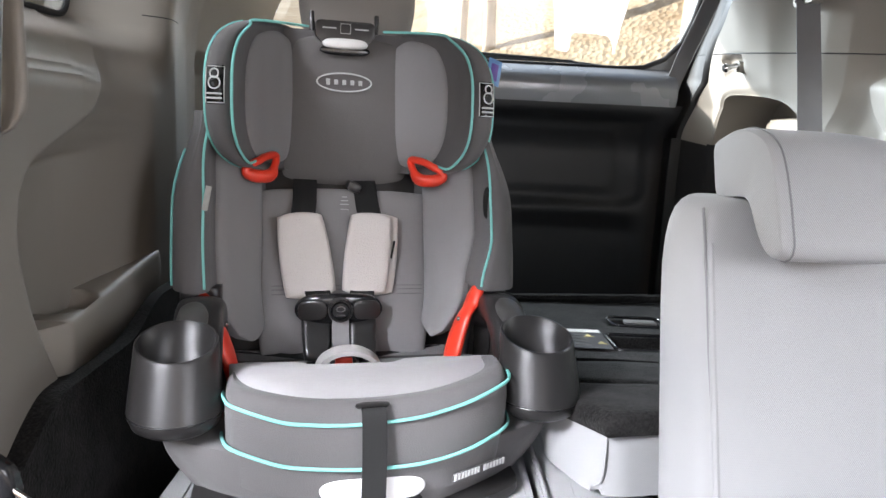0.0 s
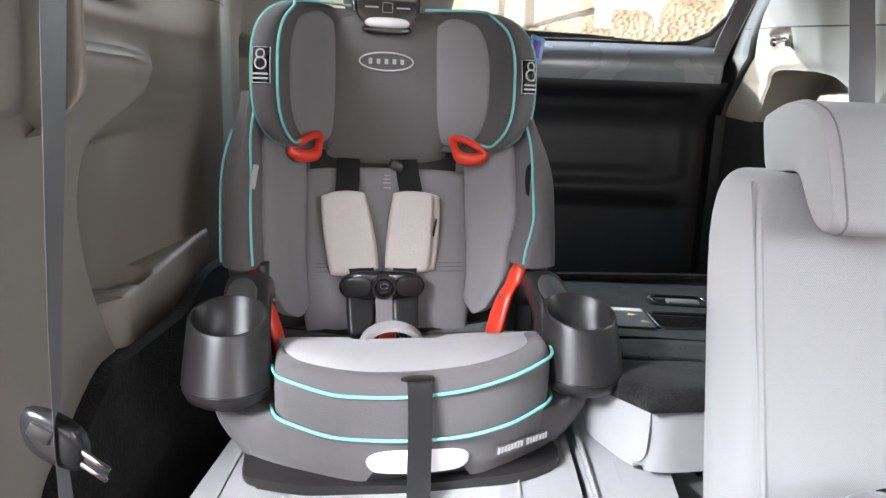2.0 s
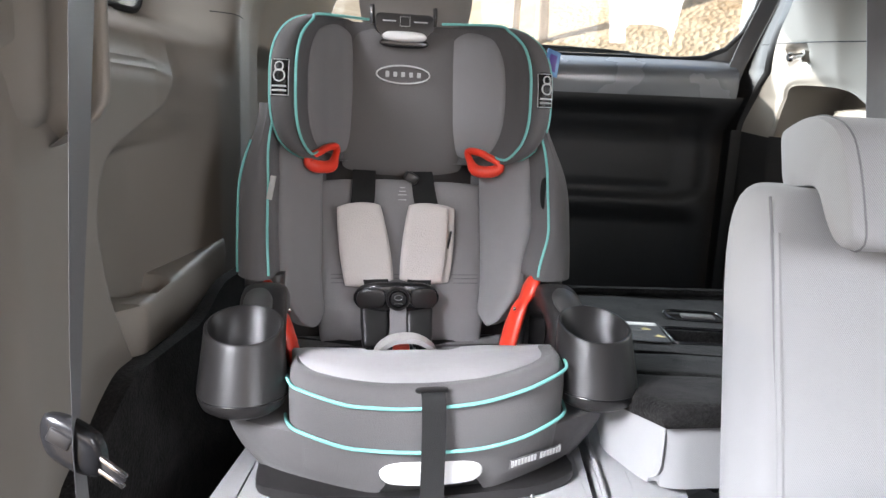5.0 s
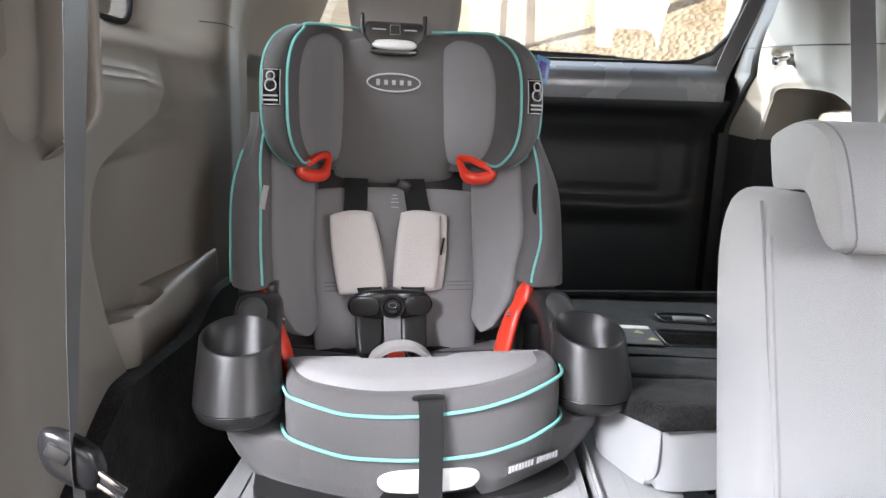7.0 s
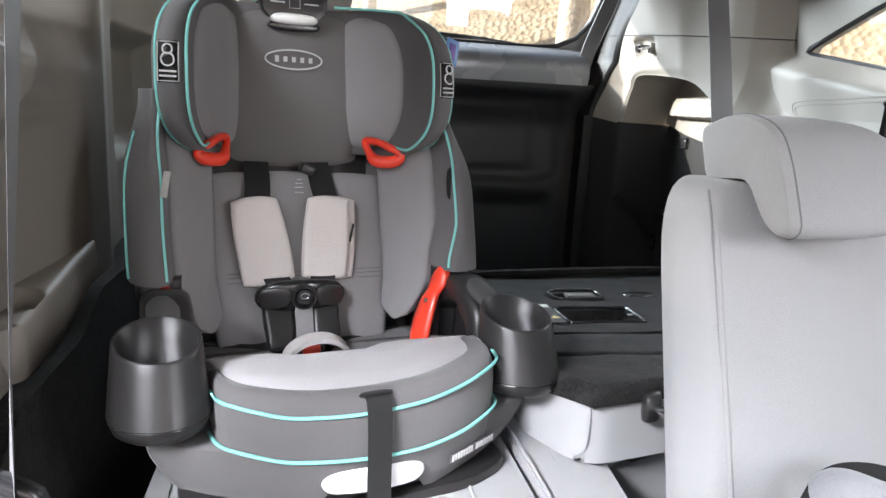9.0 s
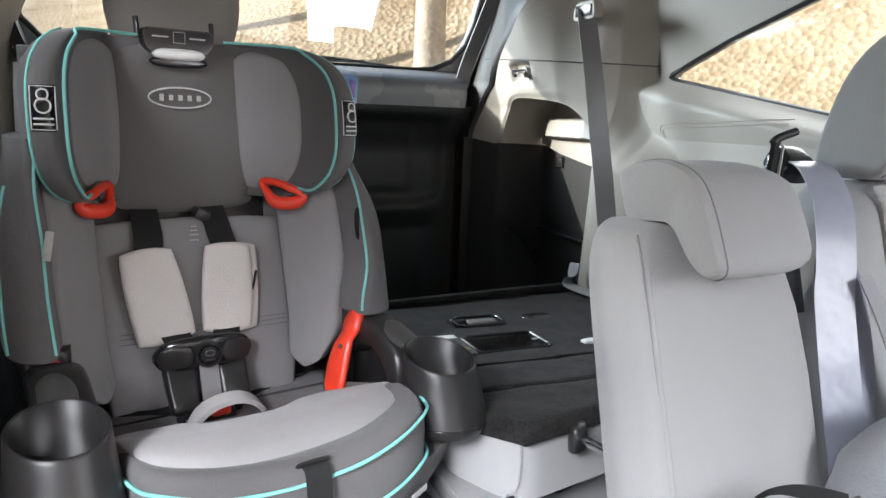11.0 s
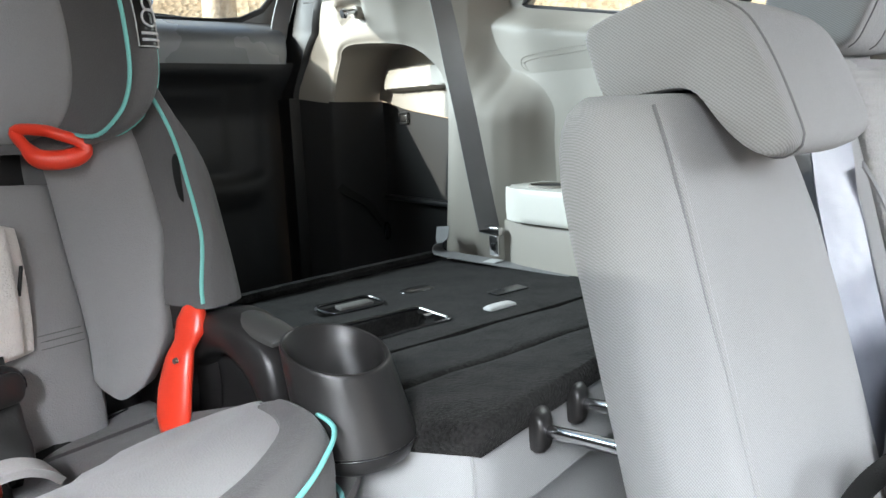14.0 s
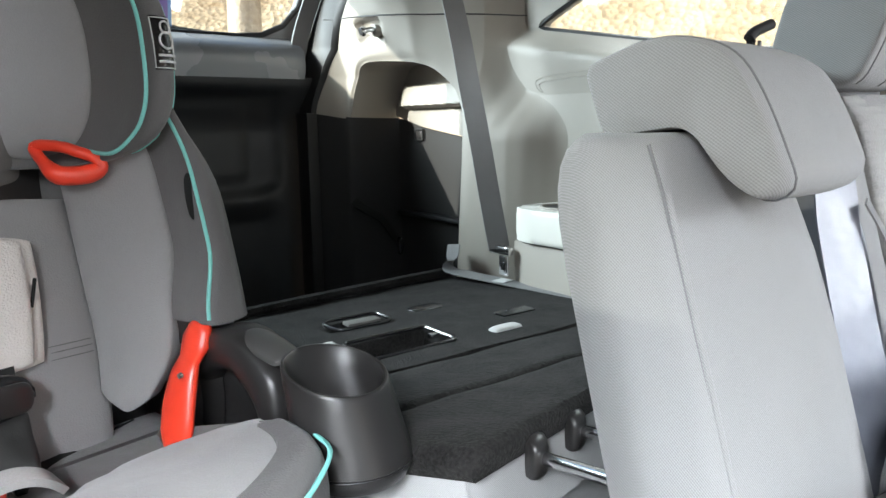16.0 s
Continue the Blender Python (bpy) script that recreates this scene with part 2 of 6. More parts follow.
def spline(pts, n=8, closed=False):
    """A smooth curve through the points."""
    pts = [Vector(p) for p in pts]
    out, c = [], len(pts)
    for i in range(c if closed else c - 1):
        if closed:
            a, b, d, e = (pts[(i + j) % c] for j in (-1, 0, 1, 2))
        else:
            a, b, d, e = pts[max(i - 1, 0)], pts[i], pts[i + 1], pts[min(i + 2, c - 1)]
        for j in range(n):
            t = j / n
            out.append(0.5 * (2 * b + (d - a) * t + (2 * a - 5 * b + 4 * d - e) * t * t + (3 * b - a - 3 * d + e) * t ** 3))
    if not closed:
        out.append(pts[-1])
    return out


def loft(rings, cap=True, closed=True, bm=None):
    """A skin over rings of the same count."""
    bm = bm or bmesh.new()
    rows = [[bm.verts.new(p) for p in r] for r in rings]
    n = len(rows[0])
    for a, b in zip(rows, rows[1:]):
        for i in range(n if closed else n - 1):
            j = (i + 1) % n
            bm.faces.new((a[i], a[j], b[j], b[i]))
    if cap and closed:
        bm.faces.new(rows[0][::-1])
        bm.faces.new(rows[-1])
    return bm


def tube(pts, r, n=8, closed=False, bm=None):
    """A round rod along pts; r: a radius, or one for each point."""
    pts = [Vector(p) for p in pts]
    c = len(pts)
    rings, up = [], None
    for i, p in enumerate(pts):
        if closed:
            d = pts[(i + 1) % c] - pts[i - 1]
        else:
            d = pts[min(i + 1, c - 1)] - pts[max(i - 1, 0)]
        d.normalize()
        if up is None:
            up = d.orthogonal().normalized()
        up = (up - d * up.dot(d)).normalized()
        side = d.cross(up)
        rad = r if isinstance(r, (int, float)) else r[i]
        rings.append([p + rad * (math.cos(a) * up + math.sin(a) * side) for a in (2 * math.pi * j / n for j in range(n))])
    if closed:
        rings.append(rings[0])
        bm = loft(rings, cap=False, bm=bm)
        bmesh.ops.remove_doubles(bm, verts=bm.verts, dist=1e-6)
        return bm
    return loft(rings, bm=bm)


def ribbon(pts, across, width, thick=0.0016, bm=None):
    """A flat strap along pts. across: the way of its width, one or one for each point; width: likewise."""
    pts = [Vector(p) for p in pts]
    c, rings = len(pts), []
    for i, p in enumerate(pts):
        d = (pts[min(i + 1, c - 1)] - pts[max(i - 1, 0)]).normalized()
        a = Vector(across[i] if isinstance(across[0], (tuple, Vector)) else across)
        a = (a - d * a.dot(d)).normalized()
        nrm = d.cross(a) * thick / 2
        w = a * (width[i] if isinstance(width, (list, tuple)) else width) / 2
        rings.append([p - w - nrm, p + w - nrm, p + w + nrm, p - w + nrm])
    return loft(rings, bm=bm)


def prism(poly, axis, a, b, bevel=0.0, seg=2, bm=None):
    """A flat outline carried along an axis from a to b. poly holds the two other coordinates in the order x, y, z."""
    bm = bm or bmesh.new()
    i = "xyz".index(axis)

    def at(p, v):
        q = [p[0], p[1]]
        q.insert(i, v)
        return q
    lo, hi = [bm.verts.new(at(p, a)) for p in poly], [bm.verts.new(at(p, b)) for p in poly]
    n = len(poly)
    fs = [bm.faces.new(lo[::-1]), bm.faces.new(hi)]
    fs += [bm.faces.new((lo[j], lo[(j + 1) % n], hi[(j + 1) % n], hi[j])) for j in range(n)]
    if bevel:
        es = [e for f in fs[:2] for e in f.edges]
        bmesh.ops.bevel(bm, geom=list(set(es)), offset=bevel, segments=seg, profile=0.5, affect="EDGES")
    return bm


def pad(place, way, puff=0.02, thick=0.01, nu=18, nv=18, corner=0.6, power=4.0, flat=None, bm=None):
    """An upholstered pad. place(u, v), with u and v from -1 to 1, gives its foot; way(u, v) or one vector gives the side to which it swells."""
    bm = bm or bmesh.new()
    front, back = [], []
    for j in range(nv + 1):
        f_row, b_row = [], []
        for i in range(nu + 1):
            u0, v0 = math.sin(math.pi / 2 * (2 * i / nu - 1)), math.sin(math.pi / 2 * (2 * j / nv - 1))
            u = u0 * (1 - corner * (1 - math.sqrt(1 - v0 * v0 / 2)))
            v = v0 * (1 - corner * (1 - math.sqrt(1 - u0 * u0 / 2)))
            p = Vector(place(u, v))
            w = Vector(way(u, v) if callable(way) else way).normalized()
            h = (max(0, 1 - abs(u0) ** power) * max(0, 1 - abs(v0) ** power)) ** 0.5
            f_row.append(bm.verts.new(p + w * puff * h))
            b_row.append(bm.verts.new(p - w * thick))
        front.append(f_row)
        back.append(b_row)
    for j in range(nv):
        for i in range(nu):
            bm.faces.new((front[j][i], front[j][i + 1], front[j + 1][i + 1], front[j + 1][i]))
            bm.faces.new((back[j][i], back[j + 1][i], back[j + 1][i + 1], back[j][i + 1]))
    rim = [(0, i) for i in range(nu)] + [(j, nu) for j in range(nv)] + [(nv, nu - i) for i in range(nu)] + [(nv - j, 0) for j in range(nv)]
    for a, b in zip(rim, rim[1:] + rim[:1]):
        bm.faces.new((front[a[0]][a[1]], back[a[0]][a[1]], back[b[0]][b[1]], front[b[0]][b[1]]))
    if flat is not None:      # cut level at that height
        for v in bm.verts:
            v.co.z = max(v.co.z, flat)
    return bm


def sheet(f, us, vs, back=None):
    """A wall skin f(u, v) over the grid us x vs; back: offset vector of its far side, which gives it thickness."""
    bm = bmesh.new()
    front = [[bm.verts.new(f(u, v)) for u in us] for v in vs]
    for j in range(len(vs) - 1):
        for i in range(len(us) - 1):
            bm.faces.new((front[j][i], front[j][i + 1], front[j + 1][i + 1], front[j + 1][i]))
    if back is not None:
        off = Vector(back)
        rear = [[bm.verts.new(v.co + off) for v in r] for r in front]
        nu, nv = len(us) - 1, len(vs) - 1
        for j in range(nv):
            for i in range(nu):
                bm.faces.new((rear[j][i], rear[j + 1][i], rear[j + 1][i + 1], rear[j][i + 1]))
        rim = [(0, i) for i in range(nu)] + [(j, nu) for j in range(nv)] + [(nv, nu - i) for i in range(nu)] + [(nv - j, 0) for j in range(nv)]
        for a, b in zip(rim, rim[1:] + rim[:1]):
            bm.faces.new((front[a[0]][a[1]], rear[a[0]][a[1]], rear[b[0]][b[1]], front[b[0]][b[1]]))
    return bm


def steps(a, b, n):
    return [a + (b - a) * i / n for i in range(n + 1)]


def ease(a, b, x):
    t = min(1, max(0, (x - a) / (b - a)))
    return t * t * (3 - 2 * t)


def along(pts, x):
    """y at x of a line through (x, y) points."""
    if x <= pts[0][0]:
        return pts[0][1]
    for (a, p), (b, q) in zip(pts, pts[1:]):
        if x <= b:
            return p + (q - p) * (x - a) / (b - a)
    return pts[-1][1]


def rounded(pts, r, n=5):
    """An outline with its corners rounded; r: one radius or one for each corner."""
    out, c = [], len(pts)
    for i in range(c):
        p, a, b = Vector(pts[i]), Vector(pts[i - 1]), Vector(pts[(i + 1) % c])
        rad = r if isinstance(r, (int, float)) else r[i]
        if rad <= 0:
            out.append(tuple(p))
            continue
        da, db = (a - p), (b - p)
        la, lb = min(rad, da.length * 0.48), min(rad, db.length * 0.48)
        s, e = p + da.normalized() * la, p + db.normalized() * lb
        for j in range(n + 1):
            t = j / n
            out.append(tuple((1 - t) ** 2 * s + 2 * t * (1 - t) * p + t * t * e))
    return out

# ---- outdoors ----


def hill(x, y):
    d = max(0.0, math.hypot(x - 0.2, y - 0.5) - 4.5)
    return (0.25 * d + 0.45 * max(0.0, x + 2.0)) * ease(0, 7, d) + 0.12 * noise.noise(Vector((x * 0.5, y * 0.5, 0))) * ease(0, 5, d)


def radial_ground():
    bm = bmesh.new()
    rings = []
    for r in [0.5, 2, 3, 4, 5, 6, 7, 8, 9, 10, 12, 14, 17, 20, 25, 32, 45, 70, 120]:
        ring = []
        for i in range(72):
            a = 2 * math.pi * i / 72
            x, y = 0.2 + r * math.cos(a), 0.5 + r * math.sin(a)
            ring.append((x, y, min(hill(x, y), 22.0)))
        rings.append(ring)
    loft(rings, cap=False, bm=bm)
    bm.faces.new(bm.verts[:72])
    return bm


solo("ground", radial_ground(), LITTER, "sunlit hillside covered in dry brown leaf litter", "ground", "structure")


def tree_trunk(x, y, r, lean):
    z = min(hill(x, y), 22)
    rings = []
    for i in range(11):
        t = i / 10
        rad = r * (1.25 - 0.55 * t + 0.5 * max(0, 0.12 - t) * 4)
        c = Vector((x + lean * t * 5, y + 0.1 * math.sin(3 * t), z - 0.2 + 7 * t))
        rings.append([c + Vector((math.cos(a), math.sin(a), 0)) * rad * (1 + 0.12 * noise.noise(Vector((math.cos(a) * 2, math.sin(a) * 2, t * 9))))
                      for a in (2 * math.pi * j / 20 for j in range(20))])
    bm = loft(rings)
    for k in range(4):
        h = 0.45 + 0.13 * k
        s = Vector((x + lean * h * 5, y, z - 0.2 + 7 * h))
        a = 1.3 + 2.2 * k
        e = s + Vector((math.cos(a), math.sin(a) * 0.6, 0.9)) * 1.4
        tube([s, s.lerp(e, 0.5) + Vector((0, 0, 0.1)), e], [r * 0.35, r * 0.22, r * 0.08], 8, bm=bm)
    return bm


for x, y, r, lean in ((2.75, 7.75, 0.15, 0.02), (3.9, 9.4, 0.08, 0.05), (0.30, 9.6, 0.05, 0.03), (0.75, 10.6, 0.07, -0.02)):
    solo("tree", tree_trunk(x, y, r, lean), BARK, "bare pale tree trunk standing on the leafy slope", "tree", group="trees on the slope")

# ---- the van's shell ----
solo("floor", box((0.2, 0.45, 0.47), (1.72, 3.9, 0.06)), CARPET, "dark carpeted floor of the van", "floor", "structure")
solo("ceiling", sheet(lambda u, v: (0.2 + u, v, 2.03 - 0.10 * u * u), steps(-0.82, 0.92, 20), steps(-1.5, 2.22, 16), (0, 0, 0.03)), HEADLINER,
     "light grey cloth headliner", "ceiling", "structure")
# header out of view; its height keeps the door lamp off the headrest
solo("wall_left_upper", box((-0.62, -0.25, 1.875), (0.06, 1.36, 0.20)), TRIM, "unseen trim above the side door, set to shade the headrest", "wall", "structure")
solo("wall_front", box((0.2, -1.52, 0.85), (1.9, 0.05, 0.7)), TRIM_DARK, "dark front bulkhead of the cabin", "wall", "structure")
for x, s in ((-0.66, "left"), (1.12, "right")):
    solo("wall_front_" + s, box((x, -1.2, 1.1), (0.04, 0.6, 1.3)), TRIM, "plain front side trim of the cabin", "wall", "structure")
solo("sliding_door_wall", prism([(-0.95, 0.5), (0.62, 0.5), (0.62, 1.02), (-0.95, 1.05)], "x", 1.16, 1.20, 0.01), TRIM, "grey-beige inner panel of the closed sliding door", "door", "structure")
solo("wall_right_lower", box((1.16, 1.05, 0.85), (0.04, 1.3, 0.9)), TRIM, "plain side trim below the window", "wall", "structure")


LEFT_LINE = [(p[0], p[1]) for p in spline([(0.90, 1.015, 0), (0.975, 0.974, 0), (1.0415, 0.937, 0), (1.0905, 0.915, 0), (1.136, 0.901, 0), (1.177, 0.894, 0), (1.222, 0.904, 0), (1.2525, 0.927, 0), (1.274, 0.975, 0), (1.300, 1.049, 0), (1.325, 1.095, 0), (1.40, 1.130, 0), (1.6, 1.15, 0)], 10)]


def left_contour(z):
    return along(LEFT_LINE, z)


def left_skin(y, z):
    x = along([(0.42, -0.56), (0.50, -0.50), (0.60, -0.445), (0.74, -0.418), (0.83, -0.425), (0.92, -0.430), (1.06, -0.434), (1.18, -0.430), (1.26, -0.424), (1.36, -0.424), (1.45, -0.445), (1.52, -0.462), (1.62, -0.475), (2.2, -0.475)], y)
    c = left_contour(z)
    q = (y - c) / math.hypot(1, (left_contour(z + 0.006) - left_contour(z - 0.006)) / 0.012)
    inside = (0.45 * ease(-0.004, 0.011, q) + 0.55 * ease(0, 0.075, q)) * (1 - ease(1.36, 1.50, y)) * (1 - ease(1.42, 1.50, z))
    x -= 0.050 * inside * (1 - ease(1.00, 1.27, y))
    x -= (0.02 * ease(1.34, 1.41, z) + 0.085 * ease(1.405, 1.458, z)) * ease(0.84, 0.96, y) * (1 - ease(1.228, 1.34, y))
    x += 0.007 * ease(1.352, 1.372, z) * (1 - ease(0.80, 0.86, y))                 # overlapping upper pillar cover
    x += sum(0.003 * math.exp(-((z - bead + 0.9 * max(0, y - 1.02) ** 2) / 0.0032) ** 2) for bead in (1.364, 1.374)) * ease(0.9, 0.95, y) * (1 - ease(1.05, 1.13, y))
    x += 0.10 * ease(1.45, 1.80, z) * ease(1.2, 1.5, y)
    hollow = ease(1.60, 1.64, y) * (1 - ease(1.98, 2.02, y)) * ease(1.18, 1.24, z) * (1 - ease(1.40, 1.45, z))
    return x - 0.05 * hollow


def left_wall():
    """The side trim, open at the quarter window."""
    bm = bmesh.new()
    ys, zs = steps(0.42, 0.86, 60)[:-1] + steps(0.86, 1.26, 165)[:-1] + steps(1.26, 2.16, 112), steps(0.55, 2.0, 380)
    def hole(y, z):
        dy, dz = max(0, y - 1.190), max(0, 1.488 - z)
        return 0.66 < y and z < 1.69 and math.hypot(dy, dz) < 0.035
    grid = [[bm.verts.new((left_skin(y, z), y, z)) for y in ys] for z in zs]
    for j in range(len(zs) - 1):
        for i in range(len(ys) - 1):
            if not hole(0.5 * (ys[i] + ys[i + 1]), 0.5 * (zs[j] + zs[j + 1])):
                bm.faces.new((grid[j][i], grid[j][i + 1], grid[j + 1][i + 1], grid[j + 1][i]))
    loose = [v for v in bm.verts if not v.link_faces]
    bmesh.ops.delete(bm, geom=loose, context="VERTS")
    rim = [e for e in bm.edges if len(e.link_faces) == 1]
    out = bmesh.ops.extrude_edge_only(bm, edges=rim)["geom"]
    for v in out:
        if isinstance(v, bmesh.types.BMVert):
            v.co.x -= 0.03
    return bm


wall_left = solo("wall_left", left_wall(), TRIM, "grey-beige moulded side trim of the van with a quarter window", "wall", "structure")
WIN_L = rounded([(0.66, 1.453), (1.225, 1.453), (1.225, 1.69), (0.66, 1.69)], [0.01, 0.035, 0.01, 0.01], 8)


def resample(poly, n, start=0):
    pts = [Vector(p) for p in poly]
    seg = [(pts[(i + 1) % len(pts)] - pts[i]).length for i in range(len(pts))]
    total, out = sum(seg), []
    for k in range(n):
        d = total * k / n
        i = 0
        while d > seg[i]:
            d -= seg[i]
            i += 1
        out.append(tuple(pts[i].lerp(pts[(i + 1) % len(pts)], d / seg[i])))
    return out


def pillar_cover():
    """Upper pillar cover that stands out from the side trim with a rounded free edge."""
    plan = spline([(-0.450, 0.660, 0), (-0.418, 0.740, 0), (-0.407, 0.772, 0), (-0.414, 0.800, 0), (-0.394, 0.822, 0), (-0.369, 0.803, 0), (-0.360, 0.800, 0), (-0.361, 0.810, 0), (-0.390, 0.840, 0), (-0.440, 0.870, 0)], 6)
    rings = []
    for z in steps(1.258, 1.330, 24)[:-1] + steps(1.330, 1.95, 16):
        k = along([(1.258, 0), (1.272, 0.25), (1.285, 0.50), (1.300, 0.82), (1.315, 0.96), (1.330, 1), (2, 1)], z)
        rings.append([(-0.440 + (p.x + 0.440) * k + 0.005 * ease(1.352, 1.366, z) * ease(0.80, 0.77, p.y), p.y, z) for p in plan])
    return loft(rings, cap=False, closed=False)


solo("pillar_cover_left", pillar_cover(), TRIM, "grey-beige cover of the belt pillar with a rounded edge", "trim", "structure")
solo("pillar_seam_left", tube([(left_skin(y, 1.470) + 0.0006, y, 1.470 + 0.01 * (y - 1.3)) for y in steps(1.30, 1.395, 16)], 0.0008, 6), TRIM_DARK, "fine joint line across the pillar trim", "trim", "structure")


def ring_panel(outer, inner, place, depth, n=5):
    """A panel between two outlines of equal count; place(p) carries a flat point into space, depth moves to its back."""
    rings = []
    for i in range(n + 1):
        t = i / n
        rings.append([Vector(place((a[0] + (b[0] - a[0]) * t, a[1] + (b[1] - a[1]) * t))) for a, b in zip(outer, inner)])
    d = Vector(depth)
    rings.append([p + d for p in rings[-1]])
    rings.append([p + d for p in rings[0]])
    rings.append(rings[0])
    return loft(rings, cap=False)


def window(name, outline, place, depth, label, seal=0.007, glass=GLASS):
    pane = prism_at(outline, place, Vector(depth) * 0.2)
    ob = solo(name, pane, glass, label, "window", "structure")
    part("window_seal", tube([place(p) for p in outline], seal, 8, closed=True), RUBBER, ob, "black rubber seal")
    return ob


def prism_at(outline, place, d):
    bm = bmesh.new()
    a, b = [bm.verts.new(place(p)) for p in outline], [bm.verts.new(Vector(place(p)) + d) for p in outline]
    n = len(outline)
    bm.faces.new(a)
    bm.faces.new(b[::-1])
    for j in range(n):
        bm.faces.new((a[j], a[(j + 1) % n], b[(j + 1) % n], b[j]))
    return bm


window("window_left", resample(WIN_L, 240), lambda p: (-0.533, p[0], p[1]), (-0.004, 0, 0), "dark tinted fixed side window beside the rear seat", 0.0048, glass=PRIVACY)
solo("wheel_arch_carpet", prism(rounded([(0.64, 0.5), (0.775, 0.905), (0.837, 0.941), (0.871, 0.966), (0.915, 0.989), (1.12, 0.992), (1.21, 1.035), (1.5, 1.03), (2.2, 1.0), (2.2, 0.5)], [0, 0.02, 0.02, 0.02, 0.02, 0.03, 0.03, 0, 0, 0]), "x", -0.62, -0.402, 0.012),
     CARPET, "black carpet over the wheel arch", "carpet", "structure")


def left_armrest():
    """Shelf with a straight rounded edge that rises to the rear, a round recess and a slot in its top."""
    rings = []
    for y in steps(0.915, 1.335, 120):
        top = 1.046 + 0.142 * (y - 0.919)
        low = along([(0.915, 0.965), (0.955, 0.968), (1.104, 0.980), (1.257, 1.008), (1.29, 1.02)], y)
        edge = -0.420 - 0.055 * ease(1.24, 1.335, y) ** 2 - 0.035 * ease(0.985, 0.935, y)
        row = []
        for k in range(34):
            x = -0.54 + (edge - 0.008 + 0.54) * k / 33
            r = math.hypot((x + 0.468) / 0.046, (y - 1.040) / 0.042)
            q = max(abs(x + 0.452) / 0.026, abs(y - 0.945) / 0.030)
            row.append((x, y, top + 0.004 - 0.024 * ease(1.05, 0.80, r) - 0.030 * ease(1.06, 0.86, q)))
        row += [(edge - 0.0035, y, top + 0.0025), (edge - 0.0008, y, top - 0.002), (edge, y, top - 0.008), (edge + 0.002, y, top - 0.3 * (top - low)), (edge, y, low + 0.4 * (top - low)), (edge - 0.006, y, low + 0.1 * (top - low)), (edge - 0.018, y, low), (-0.54, y, low)]
        rings.append(row)
    return loft(rings)


solo("armrest", left_armrest(), TRIM, "moulded grey-beige armrest with a cup recess", "armrest", "structure")

# right side of the load space
ARCH_IN = spline([(2.069, 1.295), (2.066, 1.305), (2.035, 1.38), (1.985, 1.425), (1.86, 1.424), (1.775, 1.408), (1.715, 1.36), (1.694, 1.325), (1.681, 1.297), (1.673, 1.265), (1.675, 1.20), (1.685, 1.05), (1.695, 0.90)], 12)
ARCH_OUT = spline([(2.136, 1.31), (2.128, 1.35), (2.095, 1.43), (2.02, 1.52), (1.90, 1.61), (1.78, 1.74), (1.615, 1.98), (1.615, 1.60), (1.612, 1.475), (1.53, 1.44), (1.44, 1.36), (1.39, 1.20), (1.38, 0.90)], 12)


TRIM_LOW = [(1.38, 1.10), (1.42, 1.02), (1.46, 0.960), (1.50, 0.912), (1.53, 0.885), (1.56, 0.864), (1.60, 0.846), (1.64, 0.838), (1.70, 0.83), (1.80, 0.80), (1.95, 0.782), (2.07, 0.780), (2.136, 0.722)]
TRIM_HIGH = [(1.40, 1.20), (1.58, 1.070), (1.60, 1.025), (1.620, 0.985), (1.640, 0.940), (1.665, 0.897), (1.70, 0.862), (1.75, 0.832), (1.80, 0.808), (1.95, 0.782), (2.07, 0.780), (2.136, 0.722)]


def right_place(p):
    return (0.995 - 0.12 * (p[1] - 1.43), p[0], p[1])


def quarter_place(p):
    sill = along([(1.02, 1.380), (1.15, 1.396), (1.612, 1.480)], p[0])
    return (right_place(p)[0] - 0.008 - 0.052 * ease(-0.004, 0.042, sill - p[1]), p[0], p[1])


def panel_x(z):
    return along([(0.55, 1.10), (0.95, 0.950), (1.20, 0.940), (1.34, 0.945)], z)


def trim_x(y, z):
    """Inner face of the rear pillar; above the ledge it turns back to the window."""
    w = ease(1.24, 1.45, z)
    x = along(TRIM_LOW, y) * (1 - w) + along(TRIM_HIGH, y) * w
    if y < 1.72:      # runs softly into the panel beside it
        wall = (panel_x(z) if z < 1.335 else quarter_place((y, z))[0]) + 0.003
        k = 0.045
        x = min(x, wall) - 0.25 * k * max(0, 1 - abs(x - wall) / k) ** 2
    x += 0.020 * ease(1.872, 1.886, y) * ease(1.960, 1.946, y) * ease(1.452, 1.490, z) * ease(1.526, 1.514, z)      # shallow cup behind the hook
    return x - 0.34 * max(0, z - 1.40) * ease(1.72, 1.88, y)


def right_pillar():
    rings = []
    for i in range(61):
        t = i / 60
        ring = []
        for a, b in zip(ARCH_OUT, ARCH_IN):
            y, z = a[0] + (b[0] - a[0]) * t, a[1] + (b[1] - a[1]) * t
            ring.append((trim_x(y, z) + (0.006 * ease(0.85, 1, t) ** 2), y, z))
        rings.append(ring)
    rings.append([(x + 0.008, y + 0.002, z) for x, y, z in rings[-1]])
    rings.append([(0.935, y, z) for x, y, z in rings[-1]])
    return loft(rings, cap=False, closed=False)


solo("pillar_trim_right", right_pillar(), TRIM, "grey-beige rear pillar trim with an arched recess", "trim", "structure")


def bound(y):
    return along([(1.60, 1.225), (1.80, 1.25), (1.95, 1.272), (2.07, 1.300), (2.14, 1.311)], y)


SIDE_PLAN = [(0.716, 2.20), (0.722, 2.136), (0.752, 2.104), (0.780, 2.070), (0.792, 2.066), (0.925, 2.055), (0.932, 2.04), (0.932, 1.90), (0.932, 1.62)]


